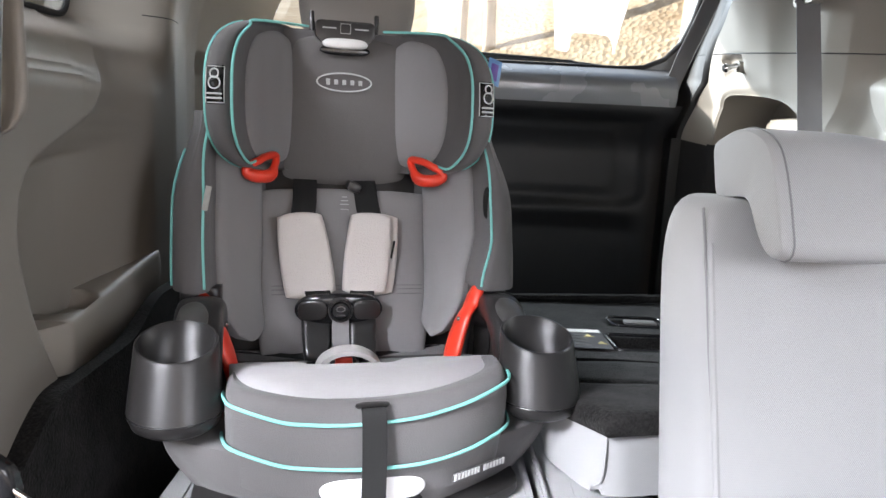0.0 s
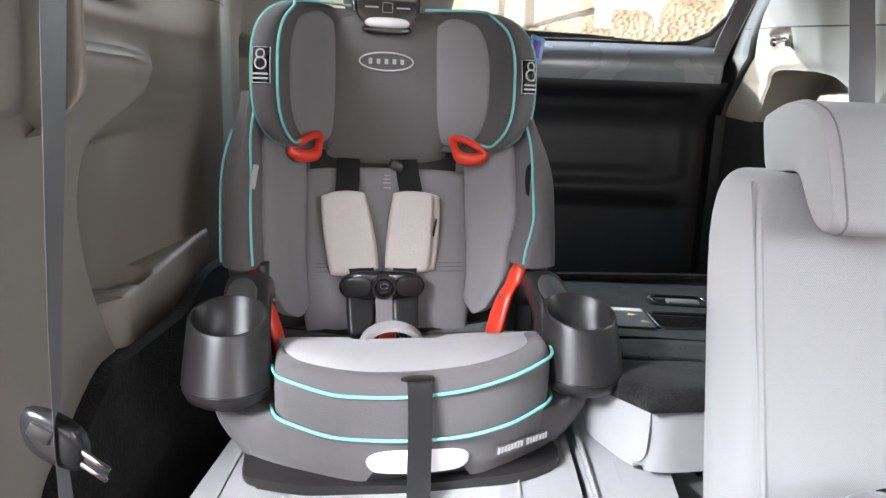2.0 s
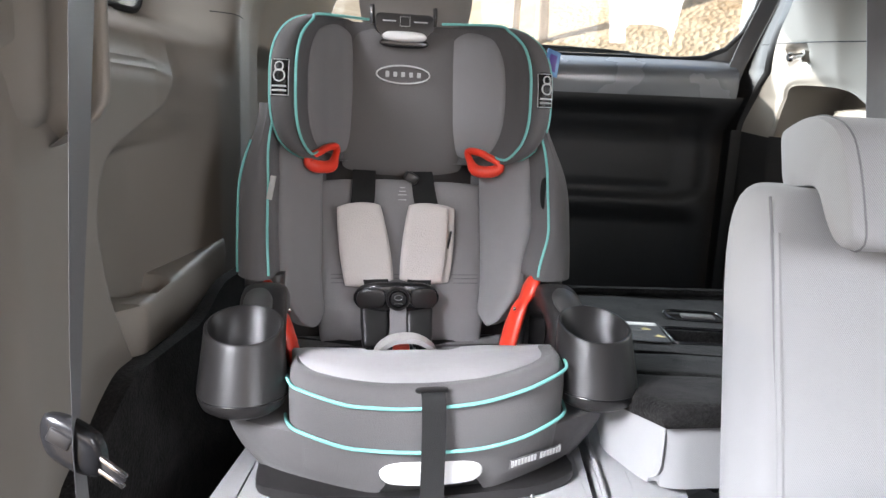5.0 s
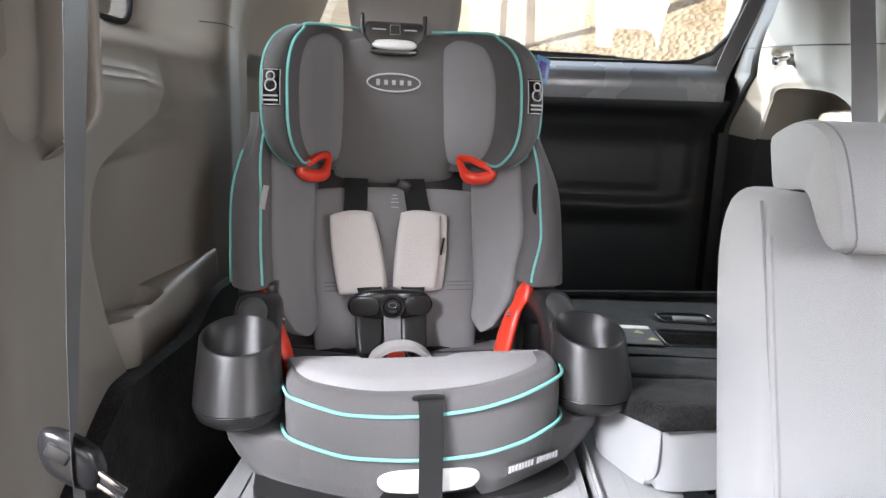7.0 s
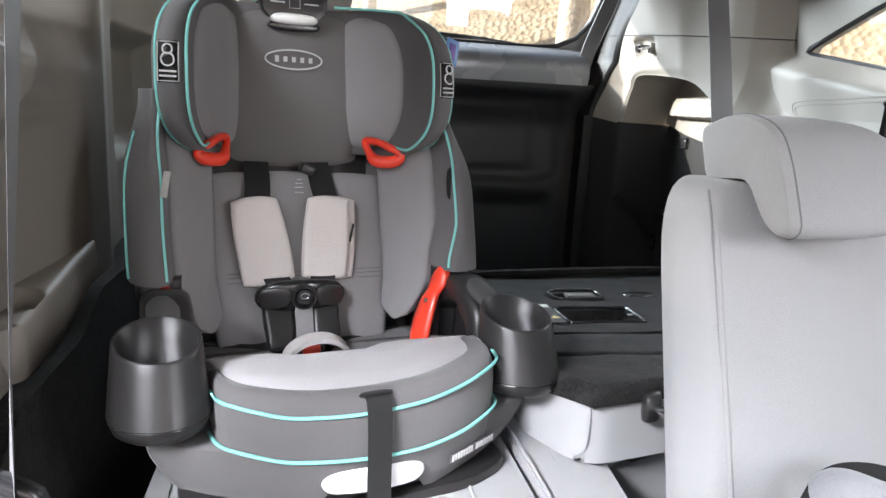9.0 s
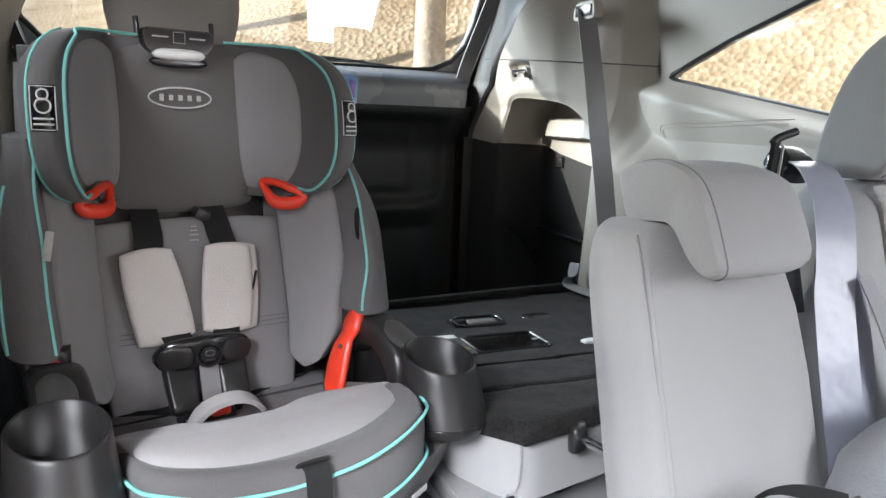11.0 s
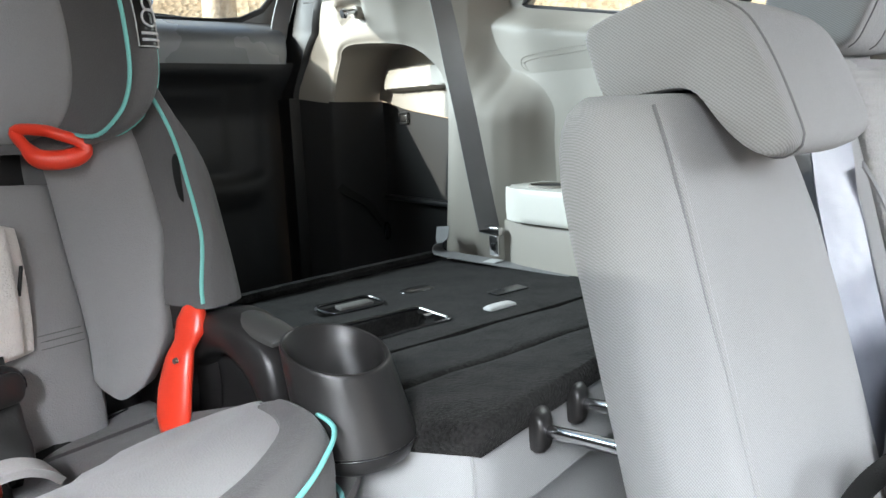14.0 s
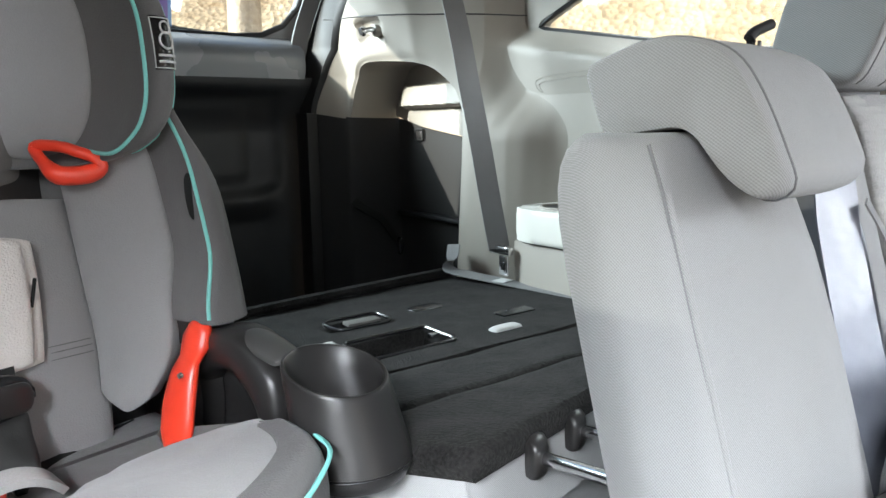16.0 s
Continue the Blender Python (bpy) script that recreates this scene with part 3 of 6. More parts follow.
def side_sheet(lo, hi, n, push=0.0):
    def f(u, v):
        i = min(int(u), len(SIDE_PLAN) - 2)
        (xa, ya), (xb, yb) = SIDE_PLAN[i], SIDE_PLAN[i + 1]
        x, y = xa + (xb - xa) * (u - i), ya + (yb - ya) * (u - i)
        z = lo(y) + (hi(y) - lo(y)) * v
        return (x + push, y, z)
    return sheet(f, steps(0, len(SIDE_PLAN) - 1, 32), steps(0, 1, n))


solo("cargo_side_carpet", side_sheet(lambda y: 0.52, bound, 20), surface("charcoal side carpet", (0.022, 0.022, 0.023), 0.8, grain=500, bump=0.5, vary=0.2, stain=6, spec=0.3), "black lower lining of the load space", "lining", "structure")


def recess_back():
    def f(u, v):
        z = bound(u) + 0.004 + (1.46 - bound(u)) * v
        shelf = 0.035 * ease(1.318, 1.326, z) * (1 - ease(1.372, 1.380, z)) * (1 - ease(1.985, 2.03, u))
        return (0.930 - shelf - 0.010 * ease(1.38, 1.30, z), u, z)
    return sheet(f, steps(1.690, 2.062, 40), steps(0, 1, 48))


solo("recess_lining", recess_back(), TRIM, "grey-beige moulded lining inside the pillar recess", "lining", "structure")
solo("pillar_seam", tube([(trim_x(y, z) - 0.0004, y, z) for y, z in ((1.615 + 0.016 * i, 1.508 + 0.0010 * i) for i in range(30))], 0.0014, 6), TRIM_DARK, "fine joint line across the pillar trim", "trim", "structure")
solo("cargo_pocket_rim", box((0.925, 1.88, 1.045), (0.03, 0.34, 0.012), 0.004), TRIM_DARK, "dark rim of the side storage pocket", "trim", "structure")

# quarter panel and its window
WIN_R = rounded([(1.612, 1.480), (1.15, 1.396), (1.02, 1.380), (1.02, 1.665), (1.19, 1.612), (1.40, 1.553)], [0.05, 0, 0.02, 0.02, 0, 0], 6)


def radial_outer(inner, lo, hi):
    """For each inner point, the point of the box lo..hi on the same way from the middle."""
    c = Vector((sum(p[0] for p in inner) / len(inner), sum(p[1] for p in inner) / len(inner)))
    out = []
    for p in inner:
        d = Vector(p) - c
        t = min(((hi[0] if d.x > 0 else lo[0]) - c.x) / d.x if abs(d.x) > 1e-6 else 1e9, ((hi[1] if d.y > 0 else lo[1]) - c.y) / d.y if abs(d.y) > 1e-6 else 1e9)
        out.append(tuple(c + d * t))
    return out


win_in = resample(WIN_R, 96)
quarter_out = radial_outer(win_in, (0.965, 1.325), (1.82, 1.97))


quarter = ring_panel(quarter_out, win_in, quarter_place, (0.035, 0, 0), 14)
solo("quarter_panel_right", quarter, TRIM, "grey-beige trim round the quarter window", "wall", "structure")
for drop in (0, 0.009):      # embossed double line that turns down at its end
    bend = spline([(1.20, 1.388 - drop), (1.41, 1.377 - drop), (1.50, 1.3735 - drop), (1.535 - 0.3 * drop, 1.371 - drop), (1.552 - drop, 1.364 - 0.7 * drop), (1.550 - drop, 1.350), (1.538 - 0.5 * drop, 1.341)], 6)
    solo("emboss_line", tube([(quarter_place(p)[0] + 0.0004, p[0], p[1]) for p in bend], 0.0017, 6), TRIM, "raised line moulded into the side panel", "trim", "structure", "moulded lines of the side panel")
window("window_right", win_in[::2], right_place, (0.012, 0, 0), "clear wedge-shaped quarter window")


def quarter_lower():
    def f(u, v):
        z = 1.335 - 0.78 * v
        x = panel_x(z)
        return (x, u, z)
    return sheet(f, steps(0.965, 1.64, 50), steps(0, 1, 40))


solo("quarter_panel_lower", quarter_lower(), TRIM, "grey-beige moulded side panel under the quarter window", "wall", "structure")


def side_ledge():
    bm = prism(rounded([(0.828, 1.49), (0.80, 1.44), (0.80, 0.95), (0.97, 0.95), (0.97, 1.49)], [0.02, 0.03, 0, 0, 0]), "z", 1.052, 1.116, 0.012, 3)
    return bm


ledge = thing("side_armrest", "moulded side armrest with a round cup recess", "armrest", (0.88, 1.25, 0.9), kind="structure")
part("top", side_ledge(), surface("pale moulded trim", (0.55, 0.54, 0.50), 0.5, grain=1500, bump=0.2, vary=0.05), ledge)
part("body", prism([(0.822, 1.484), (0.808, 1.43), (0.808, 0.95), (0.96, 0.95), (0.96, 1.484)], "z", 0.62, 1.0505, 0.006), TRIM, ledge)
part("cup_recess", tube([(0.872 + 0.042 * math.cos(a), 1.40 + 0.042 * math.sin(a), 1.1165) for a in steps(0, 2 * math.pi, 28)[:-1]], 0.004, 8, True), TRIM, ledge)
# dark disc laid on the flat top stands for the shade inside the cup recess
part("cup_shade_disc", loft([[(0.872 + 0.041 * math.cos(a), 1.40 + 0.041 * math.sin(a), z) for a in steps(0, 2 * math.pi, 28)[:-1]] for z in (1.1165, 1.1170)]), TRIM_DARK, ledge)

# tailgate
WIN_T = rounded([(-0.46, 1.505), (0.72, 1.505), (0.8075, 1.905), (-0.514, 1.905)], [0.13, 0.15, 0.1, 0.12], 10)


def gate_place(p):
    return (p[0], 2.235 - 0.10 * (p[1] - 1.5), p[1])


gate_in = resample(WIN_T, 96)
gate_out = radial_outer(gate_in, (-0.60, 1.44), (0.92, 2.06))
solo("tailgate_frame", ring_panel(gate_out, gate_in, lambda p: (p[0], gate_place(p)[1] - 0.004, p[1]), (0, 0.05, 0)), TRIM_MID, "slate-grey moulded trim round the tailgate window", "trim", "structure")
window("window_tailgate", gate_in[::2], gate_place, (0, 0.012, 0), "clear rear window of the tailgate", 0.008)
LEDGE = [(2.255, 1.514), (2.240, 1.5095), (2.215, 1.500), (2.19, 1.490), (2.168, 1.4785), (2.156, 1.469), (2.150, 1.458), (2.148, 1.445), (2.150, 1.425), (2.155, 1.398), (2.29, 1.398), (2.29, 1.45)]
solo("tailgate_ledge", prism(LEDGE, "x", -0.56, 0.706, 0.004), surface("slate glossy trim", (0.20, 0.21, 0.225), 0.26, spec=0.9, grain=1500, bump=0.15, vary=0.1), "dark moulded ledge below the tailgate window", "trim", "structure")


def gate_corner():
    """Slate trim that turns from the ledge up beside the window."""
    path = spline([(0.694, 2.19, 1.40), (0.700, 2.188, 1.452), (0.716, 2.185, 1.52), (0.752, 2.178, 1.62), (0.818, 2.165, 1.80)], 6)
    return ribbon(path, (1, -0.25, 0), [0.022 + 0.018 * min(1, i / 8) for i in range(len(path))], 0.02)


solo("tailgate_corner_trim", gate_corner(), TRIM_MID, "slate-grey corner trim of the tailgate", "trim", "structure")


def gate_panel():
    def f(u, v):
        d = ease(0.668, 0.625, u) * ease(1.090, 1.125, v - 0.5 * max(0, u - 0.58) ** 1.2) * ease(1.378, 1.350, v)
        d2 = ease(0.570, 0.545, u) * ease(1.130, 1.160, v) * ease(1.345, 1.320, v)
        low = ease(0.67, 0.60, u) * ease(1.09, 1.02, v)
        return (u, 2.215 - 0.059 * ease(1.25, 1.405, v) ** 1.2 + 0.020 * d - 0.005 * d2 + 0.022 * low, v)
    return sheet(f, steps(-0.58, 0.775, 150), steps(0.52, 1.402, 110))


solo("tailgate_panel", gate_panel(), TRIM_DARK, "black moulded inner panel of the tailgate", "door", "structure")
solo("tailgate_clip", box((0.655, 2.243, 0.885), (0.014, 0.02, 0.010), 0.003), GLOSSBLACK, "small glossy black trim clip on the tailgate", "clip")


def seal(mirror):
    g = lambda x: 0.30 - x if mirror else x
    left = [(0.69, 0.55), (0.692, 1.30), (0.715, 1.44), (0.765, 1.58), (0.87, 1.95)]
    right = [(0.722, 0.55), (0.728, 1.31), (0.748, 1.44), (0.790, 1.58), (0.905, 1.95)]
    poly = [(g(p[0]), p[1]) for p in spline(left, 5)] + [(g(p[0]), p[1]) for p in reversed(spline(right, 5))]
    return prism(poly, "y", 2.128, 2.20, 0.004)


def seal_right():
    """Black seal and jamb between the pillar trim and the tailgate."""
    near = [Vector((trim_x(p[0], p[1]), p[0], p[1])) for p in ARCH_OUT[:73]]
    far = spline([(0.700, 2.19, 1.31), (0.705, 2.19, 1.35), (0.718, 2.19, 1.44), (0.750, 2.19, 1.54), (0.795, 2.19, 1.66), (0.845, 2.18, 1.85), (0.885, 2.17, 2.02)], 12)
    rings = []
    for t in (0, 0.06, 0.15, 0.3, 0.6, 1):
        bulge = 0.010 * math.sin(math.pi * min(1, t / 0.3)) if t < 0.3 else 0
        rings.append([a.lerp(b, t) + Vector((-bulge, -bulge * 0.5, 0)) for a, b in zip(near, far)])
    return loft(rings, cap=False, closed=False)


solo("seal_right_lower", prism([(0.69, 0.55), (0.722, 0.55), (0.726, 1.312), (0.694, 1.312)], "y", 2.134, 2.20, 0.004), RUBBER, "black lower jamb of the tailgate opening", "seal", "structure")
solo("seal_right", seal_right(), RUBBER, "black rubber seal of the tailgate opening", "seal", "structure")
solo("seal_left", seal(True), RUBBER, "black rubber seal of the tailgate opening", "seal", "structure")
solo("wall_left_rear", box((-0.56, 2.18, 1.2), (0.12, 0.05, 1.3)), TRIM_DARK, "dark rear corner trim", "wall", "structure")
solo("load_floor", box((0.15, 1.95, 0.60), (1.5, 0.62, 0.03), 0.01), CARPET, "black carpeted floor of the load well", "floor", "structure")

# right door pillar and sliding door
# wall and dark pane added to hold back outside light from the right
solo("wall_right_upper", box((1.13, -0.15, 1.90), (0.05, 1.70, 0.20)), TRIM, "unseen trim above the sliding door, added to block light", "wall", "structure")
window("window_door", rounded([(-0.93, 1.19), (0.86, 1.16), (0.92, 1.80), (-0.70, 1.80)], 0.05), lambda p: (1.135, p[0], p[1]), (0.012, 0, 0), "dark pane added at the sliding door to cut the light", glass=DEEP)
def door_pillar():
    edge = spline([(0.845, 1.95), (0.757, 1.46), (0.743, 1.385), (0.697, 1.30), (0.681, 1.235), (0.691, 1.10), (0.713, 0.99), (0.725, 0.55)], 6)
    poly = [(p[0], p[1]) for p in edge] + [(1.06, 0.55), (1.06, 1.95)]
    return prism(poly, "x", 1.05, 1.09, 0.012, 3), [(1.055, p[0] - 0.012, p[1]) for p in edge]


bm_pillar, seal_path = door_pillar()
solo("pillar_trim_door", bm_pillar, TRIM_LIT, "door pillar trim with a curved edge, toned lighter for its light", "trim", "structure")
solo("pillar_joint", tube([(1.0495, 0.72 + 0.02 * i, 1.2465 + 0.002 * i) for i in range(13)], 0.0008, 6), TRIM, "fine joint line across the door pillar trim", "trim", "structure")
solo("seal_door", ribbon(seal_path, (0.3, -1, 0), 0.034, 0.02), RUBBER, "black rubber seal of the sliding door", "seal", "structure")
solo("sliding_door_frame", prism([(-0.95, 1.05), (0.69, 1.02), (0.69, 1.16), (-0.95, 1.20)], "x", 1.10, 1.16, 0.02, 3), TRIM, "pale grey upper edge of the sliding door", "door", "structure")

# ---- rear bench seat, under and behind the child seat ----
bench = thing("third_row_seat", "light grey cloth third-row seat with a woven centre panel", "car seat", (-0.06, 1.1, 0.5))


def cushion_block(x0, x1, y0, y1, z0, z1, r=0.05, seg=5):
    return prism(rounded([(x0, y0), (x1, y0), (x1, y1), (x0, y1)], 0.035), "z", z0, z1, r, seg)


part("cushion", cushion_block(-0.285, 0.165, 0.755, 1.42, 0.62, 0.872, 0.035), SEAT, bench)
part("centre_panel", pad(lambda u, v: (-0.055 + 0.135 * u, 1.0 + 0.235 * v, 0.868), (0, 0, 1), 0.008, 0.01, corner=0.1), SEAT_INSERT, bench, "woven light grey centre panel")
part("piping", tube(spline([(0.083, 0.757, 0.70), (0.083, 0.757, 0.84), (0.085, 0.772, 0.868), (0.09, 0.83, 0.8735), (0.095, 1.2, 0.8735)], 6), 0.0022, 6), SEAT, bench)
part("backrest", prism(rounded([(1.34, 0.86), (1.47, 0.86), (1.56, 1.42), (1.53, 1.46), (1.46, 1.45), (1.43, 1.40)], [0.02, 0.02, 0.04, 0.03, 0.03, 0.03]), "x", -0.36, 0.085, 0.03, 4), SEAT, bench)
# seat cloth in a darker, browner colour that holds the headrest's shade
head = part("headrest", pad(lambda u, v: (-0.132 + 0.105 * u, 1.47 + 0.02 * v, 1.55 + 0.095 * v), (0, -1, 0.15), 0.05, 0.05, corner=0.5), fabric("seat cloth darkened for shade", (0.21, 0.195, 0.18), 600, 0.4, 0.06), bench)
for s in (-1, 1):
    part("headrest_post", tube([(-0.132 + 0.05 * s, 1.50, 1.42), (-0.132 + 0.05 * s, 1.495, 1.48)], 0.006, 10), CHROME, head, "steel headrest post")

# ---- middle and far part of the third row, folded down ----
fold = thing("folded_seat", "third-row seat folded flat, its back covered in black carpet", "car seat", (0.5, 1.2, 0.5))


def fold_plan(g):
    return [(0.190 + g, 1.00), (0.228 + g * 0.7, 0.918 + g * 0.7), (0.26 + g * 0.3, 0.905 + g), (0.83, 1.03 + g), (0.83, 1.62), (0.190 + g, 1.62)]


part("shell", prism(rounded([p if p[1] < 1.5 else (p[0], 1.12) for p in fold_plan(0.0)], [0.02, 0.03, 0.02, 0.02, 0, 0]), "z", 0.890, 0.972, 0.014, 4), SEAT, fold, "light grey cloth edge of the folded backrest")
part("shell_seam", tube(spline([(0.2435, 0.9125, 0.974), (0.2425, 0.9075, 0.94), (0.240, 0.912, 0.905), (0.225, 0.935, 0.889)], 6), 0.0016, 6), SEAT, fold)


def carpet_top(y):
    return along([(0.90, 1.000), (1.17, 0.972), (1.62, 0.955)], y)


def carpet_pad(y0, y1, lift, x0=0.186, x1=0.83, cut=0.0):
    rings = []
    for t in (0, 0.02, 0.06, 0.12, 0.3, 0.5, 0.7, 0.88, 0.95, 0.985, 1):
        y = y0 + (y1 - y0) * t
        e = min(1, min(t, 1 - t) / 0.08)
        foot = carpet_top(y) + lift - 0.028
        h = foot + 0.028 - 0.014 * (1 - math.sqrt(1 - (1 - e) ** 2))
        xa = x0 + cut * max(0, 1 - (y - y0) / 0.09)
        row = [(xa + 0.004, y, foot), (xa, y, foot + 0.4 * (h - foot)), (xa + 0.003, y, foot + 0.75 * (h - foot)), (xa + 0.014, y, h)]
        row += [(xa + 0.014 + (x1 - xa - 0.02) * k / 10, y, h + 0.0015 * math.sin(k * 2.1 + y * 40)) for k in range(1, 11)]
        row += [(x1, y, foot)]
        if cut:      # the front edge runs aslant
            row = [(x, v + 0.22 * max(0, x - 0.26) * (1 - t), w) for x, v, w in row]
        rings.append(row)
    return loft(rings)


part("front_pad", carpet_pad(0.894, 1.045, 0.0, cut=0.05), CARPET, fold, "rounded black carpet edge")
part("middle_pad", carpet_pad(1.047, 1.175, 0.0), CARPET, fold)


def rear_pad():
    """The flat rear part of the carpet, with a well cut in it."""
    xs, ys = steps(0.19, 0.83, 64), steps(1.178, 1.62, 44)

    def f(x, y):
        well = ease(0.338, 0.345, x) * ease(0.482, 0.475, x) * ease(1.232, 1.238, y) * ease(1.318, 1.312, y)
        dish = ease(0.365, 0.375, x) * ease(0.47, 0.46, x) * ease(1.395, 1.40, y) * ease(1.45, 1.445, y)
        return (x, y, carpet_top(y) + 0.0006 * math.sin(31 * x + 47 * y) - 0.03 * well - 0.012 * dish)
    return sheet(f, xs, ys, (0, 0, -0.05))


part("rear_pad", rear_pad(), CARPET, fold)
part("rear_piping", tube(spline([(0.19, 1.585, 0.962), (0.4, 1.60, 0.966), (0.62, 1.625, 0.966), (0.80, 1.655, 0.962)], 6), 0.010, 8), CARPET, fold, "rolled black carpet edge")
part("well_frame", tube([(x, y, 0.9705) for x, y in rounded([(0.338, 1.232), (0.482, 1.232), (0.482, 1.318), (0.338, 1.318)], 0.012)], 0.0032, 8, True), GLOSSBLACK, fold, "glossy black rim of the storage well")
part("well_clip", box((0.470, 1.276, 0.968), (0.014, 0.010, 0.008), 0.002), CHROME, fold, "small steel clip")
handle = part("release_handle", tube([(x, y, 0.966) for x, y in rounded([(0.372, 1.392), (0.475, 1.392), (0.475, 1.452), (0.372, 1.452)], 0.02)], 0.003, 8, True), GLOSSBLACK, fold, "glossy black release handle in a dish")
part("lever", box((0.43, 1.418, 0.9655), (0.06, 0.022, 0.006), 0.002), GREYTOP, handle)
part("anchor_cover", pad(lambda u, v: (0.565 + 0.034 * u, 1.432 + 0.018 * v, 0.9625), (0, 0, 1), 0.004, 0.004, 10, 10), GLOSSBLACK, fold, "small oval anchor cover")
part("hook_cover", pad(lambda u, v: (0.575 + 0.028 * u, 1.232 + 0.011 * v, 0.9705), (0, 0, 1), 0.005, 0.004, 10, 10, corner=0.3), PRINT_GREY, fold, "pale plastic hook cover")
part("slot", box((0.655, 1.300, 0.9685), (0.07, 0.028, 0.003), 0.001), GLOSSBLACK, fold, "dark slot in the carpet")
lab = part("instruction_label", box((0.290, 1.276, 0.9735), (0.080, 0.105, 0.0014)), surface("dark printed label", (0.055, 0.055, 0.056), 0.35, grain=200, vary=0.12), fold, "dark printed paper label with a white heading")
part("label_heading", box((0.290, 1.3175, 0.9745), (0.074, 0.018, 0.0008)), LABEL, lab, "white heading bar")
part("label_column", box((0.2565, 1.268, 0.9745), (0.009, 0.072, 0.0008)), LABEL, lab, "white column bar")
for x, y in ((0.303, 1.290), (0.318, 1.252)):
    part("label_yellow", prism([(x - 0.009, y - 0.006), (x + 0.009, y - 0.006), (x, y + 0.009)], "z", 0.9739, 0.9748), LABEL_YELLOW, lab, "small yellow warning mark")
for i in range(4):
    part("label_line", box((0.284, 1.240 + 0.017 * i, 0.9745), (0.026, 0.003, 0.0008)), GREYTOP, lab, "grey line of fine print")
for x, y, z in ((0.322, 0.903, 0.968), (0.395, 0.922, 0.967)):
    g = part("headrest_guide", pad(lambda u, v: (x + 0.014 * u, y + 0.003 * u, z + 0.021 * v), (-0.2, -1, 0), 0.012, 0.006, 12, 12, corner=0.5), BLACK, fold, "black headrest guide")
    part("post", tube([(x + 0.002, y - 0.004, z), (x - 0.010, y - 0.070, z + 0.017), (x - 0.021, y - 0.130, z + 0.032)], 0.0065, 12), CHROME, g, "chrome headrest post")
part("folded_headrest", pad(lambda u, v: (0.37 + 0.085 * u, 0.735, 0.90 + 0.06 * v), (0, -1, 0.2), 0.035, 0.035, corner=0.5), SEAT, fold)
part("lower_cushion", prism(rounded([(0.175, 0.80), (0.268, 0.80), (0.285, 0.96), (0.83, 1.08), (0.83, 1.60), (0.175, 1.60)], [0.04, 0.02, 0.02, 0.04, 0.04, 0.04]), "z", 0.62, 0.878, 0.04, 5), SEAT, fold)
part("lower_piping", tube(spline([(0.178, 0.81, 0.70), (0.178, 0.815, 0.83), (0.178, 0.84, 0.872), (0.178, 0.90, 0.882), (0.178, 1.3, 0.882)], 6), 0.003, 6), SEAT, fold)

# ---- centre seat of the second row ----
centre = thing("centre_seat", "narrow light grey cloth second-row seat with a wrap-over headrest", "car seat", (0.36, 0.75, 0.5))


def lean(z):
    return 0.739 + 0.290 * (z - 1.26)


def centre_back():
    rings = []
    for z, k in [(0.80, 1), (0.90, 1), (1.0, 1), (1.1, 1), (1.17, 1), (1.205, 0.98), (1.228, 0.93), (1.245, 0.85), (1.257, 0.74), (1.264, 0.60), (1.268, 0.42), (1.269, 0.25)]:
        y = lean(z)
        g = 1 - k
        xa, xb = 0.2365 + 0.050 * g, along([(1.0, 0.531), (1.147, 0.527), (1.227, 0.504), (1.27, 0.47)], z)
        a, b = y + 0.03 * g * g, y + 0.118 - 0.06 * g
        plan = rounded([(xa + 0.020, a), (xb - 0.115, a - 0.002), (xb - 0.04, a + 0.022), (xb, a + 0.062), (xb, b), (xa + 0.034, b), (xa + 0.003, a + 0.058), (xa, a + 0.030)], [0.010, 0.03, 0.03, 0.02, 0.025, 0.03, 0.03, 0.015], 4)
        rings.append([(p[0], p[1], z) for p in plan])
    return loft(rings)


back = part("backrest", centre_back(), SEAT, centre)
part("seam", tube([(0.2610 + (1.26 - z) * 0.030, lean(z) + 0.0012 + 0.10 * max(0, z - 1.235), z) for z in steps(1.262, 0.84, 42)], 0.0013, 6), THREAD, back, "stitched grey seam")
part("seam_welt", tube([(0.2650 + (1.26 - z) * 0.030, lean(z) + 0.0016 + 0.10 * max(0, z - 1.235), z) for z in steps(1.232, 0.84, 42)], 0.0036, 8), SEAT, back)
# black strip stands for the shade in the gap between seat and belt
part("gap_shade_strip", box((0.522, 0.797, 1.205), (0.050, 0.006, 0.11), 0.002, rot=pose(0, 0, 0, -16)), GLOSSBLACK, back, "black strip for the shaded gap beside the backrest")


def wrap_headrest():
    """Upper cushion whose front lip hangs over the backrest."""
    side = resample(rounded([(0.838, 1.318), (0.816, 1.2645), (0.742, 1.2735), (0.712, 1.238), (0.688, 1.2245), (0.669, 1.236), (0.694, 1.292), (0.718, 1.3245), (0.775, 1.337)],
                            [0.012, 0.012, 0.016, 0.02, 0.014, 0.012, 0.03, 0.025, 0.04], 6), 64)
    rings = []
    c = Vector((0.745, 1.290))
    for x, k in ((0.2985, 0.90), (0.2990, 0.945), (0.3010, 0.975), (0.3045, 0.993), (0.309, 1.0), (0.34, 1.0), (0.362, 0.997), (0.382, 0.985), (0.398, 0.962), (0.412, 0.925), (0.423, 0.87), (0.430, 0.80), (0.4345, 0.70)):
        rings.append([(x, c.x + (p[0] - c.x) * k, c.y + (p[1] - c.y) * k) for p in side])
    low = min(range(len(side)), key=lambda i: side[i][1])
    seam = [(0.3085, c.x + (p[0] - c.x) * 1.006, c.y + (p[1] - c.y) * 1.006) for p in side[low - 1:-2]]
    return loft(rings), seam


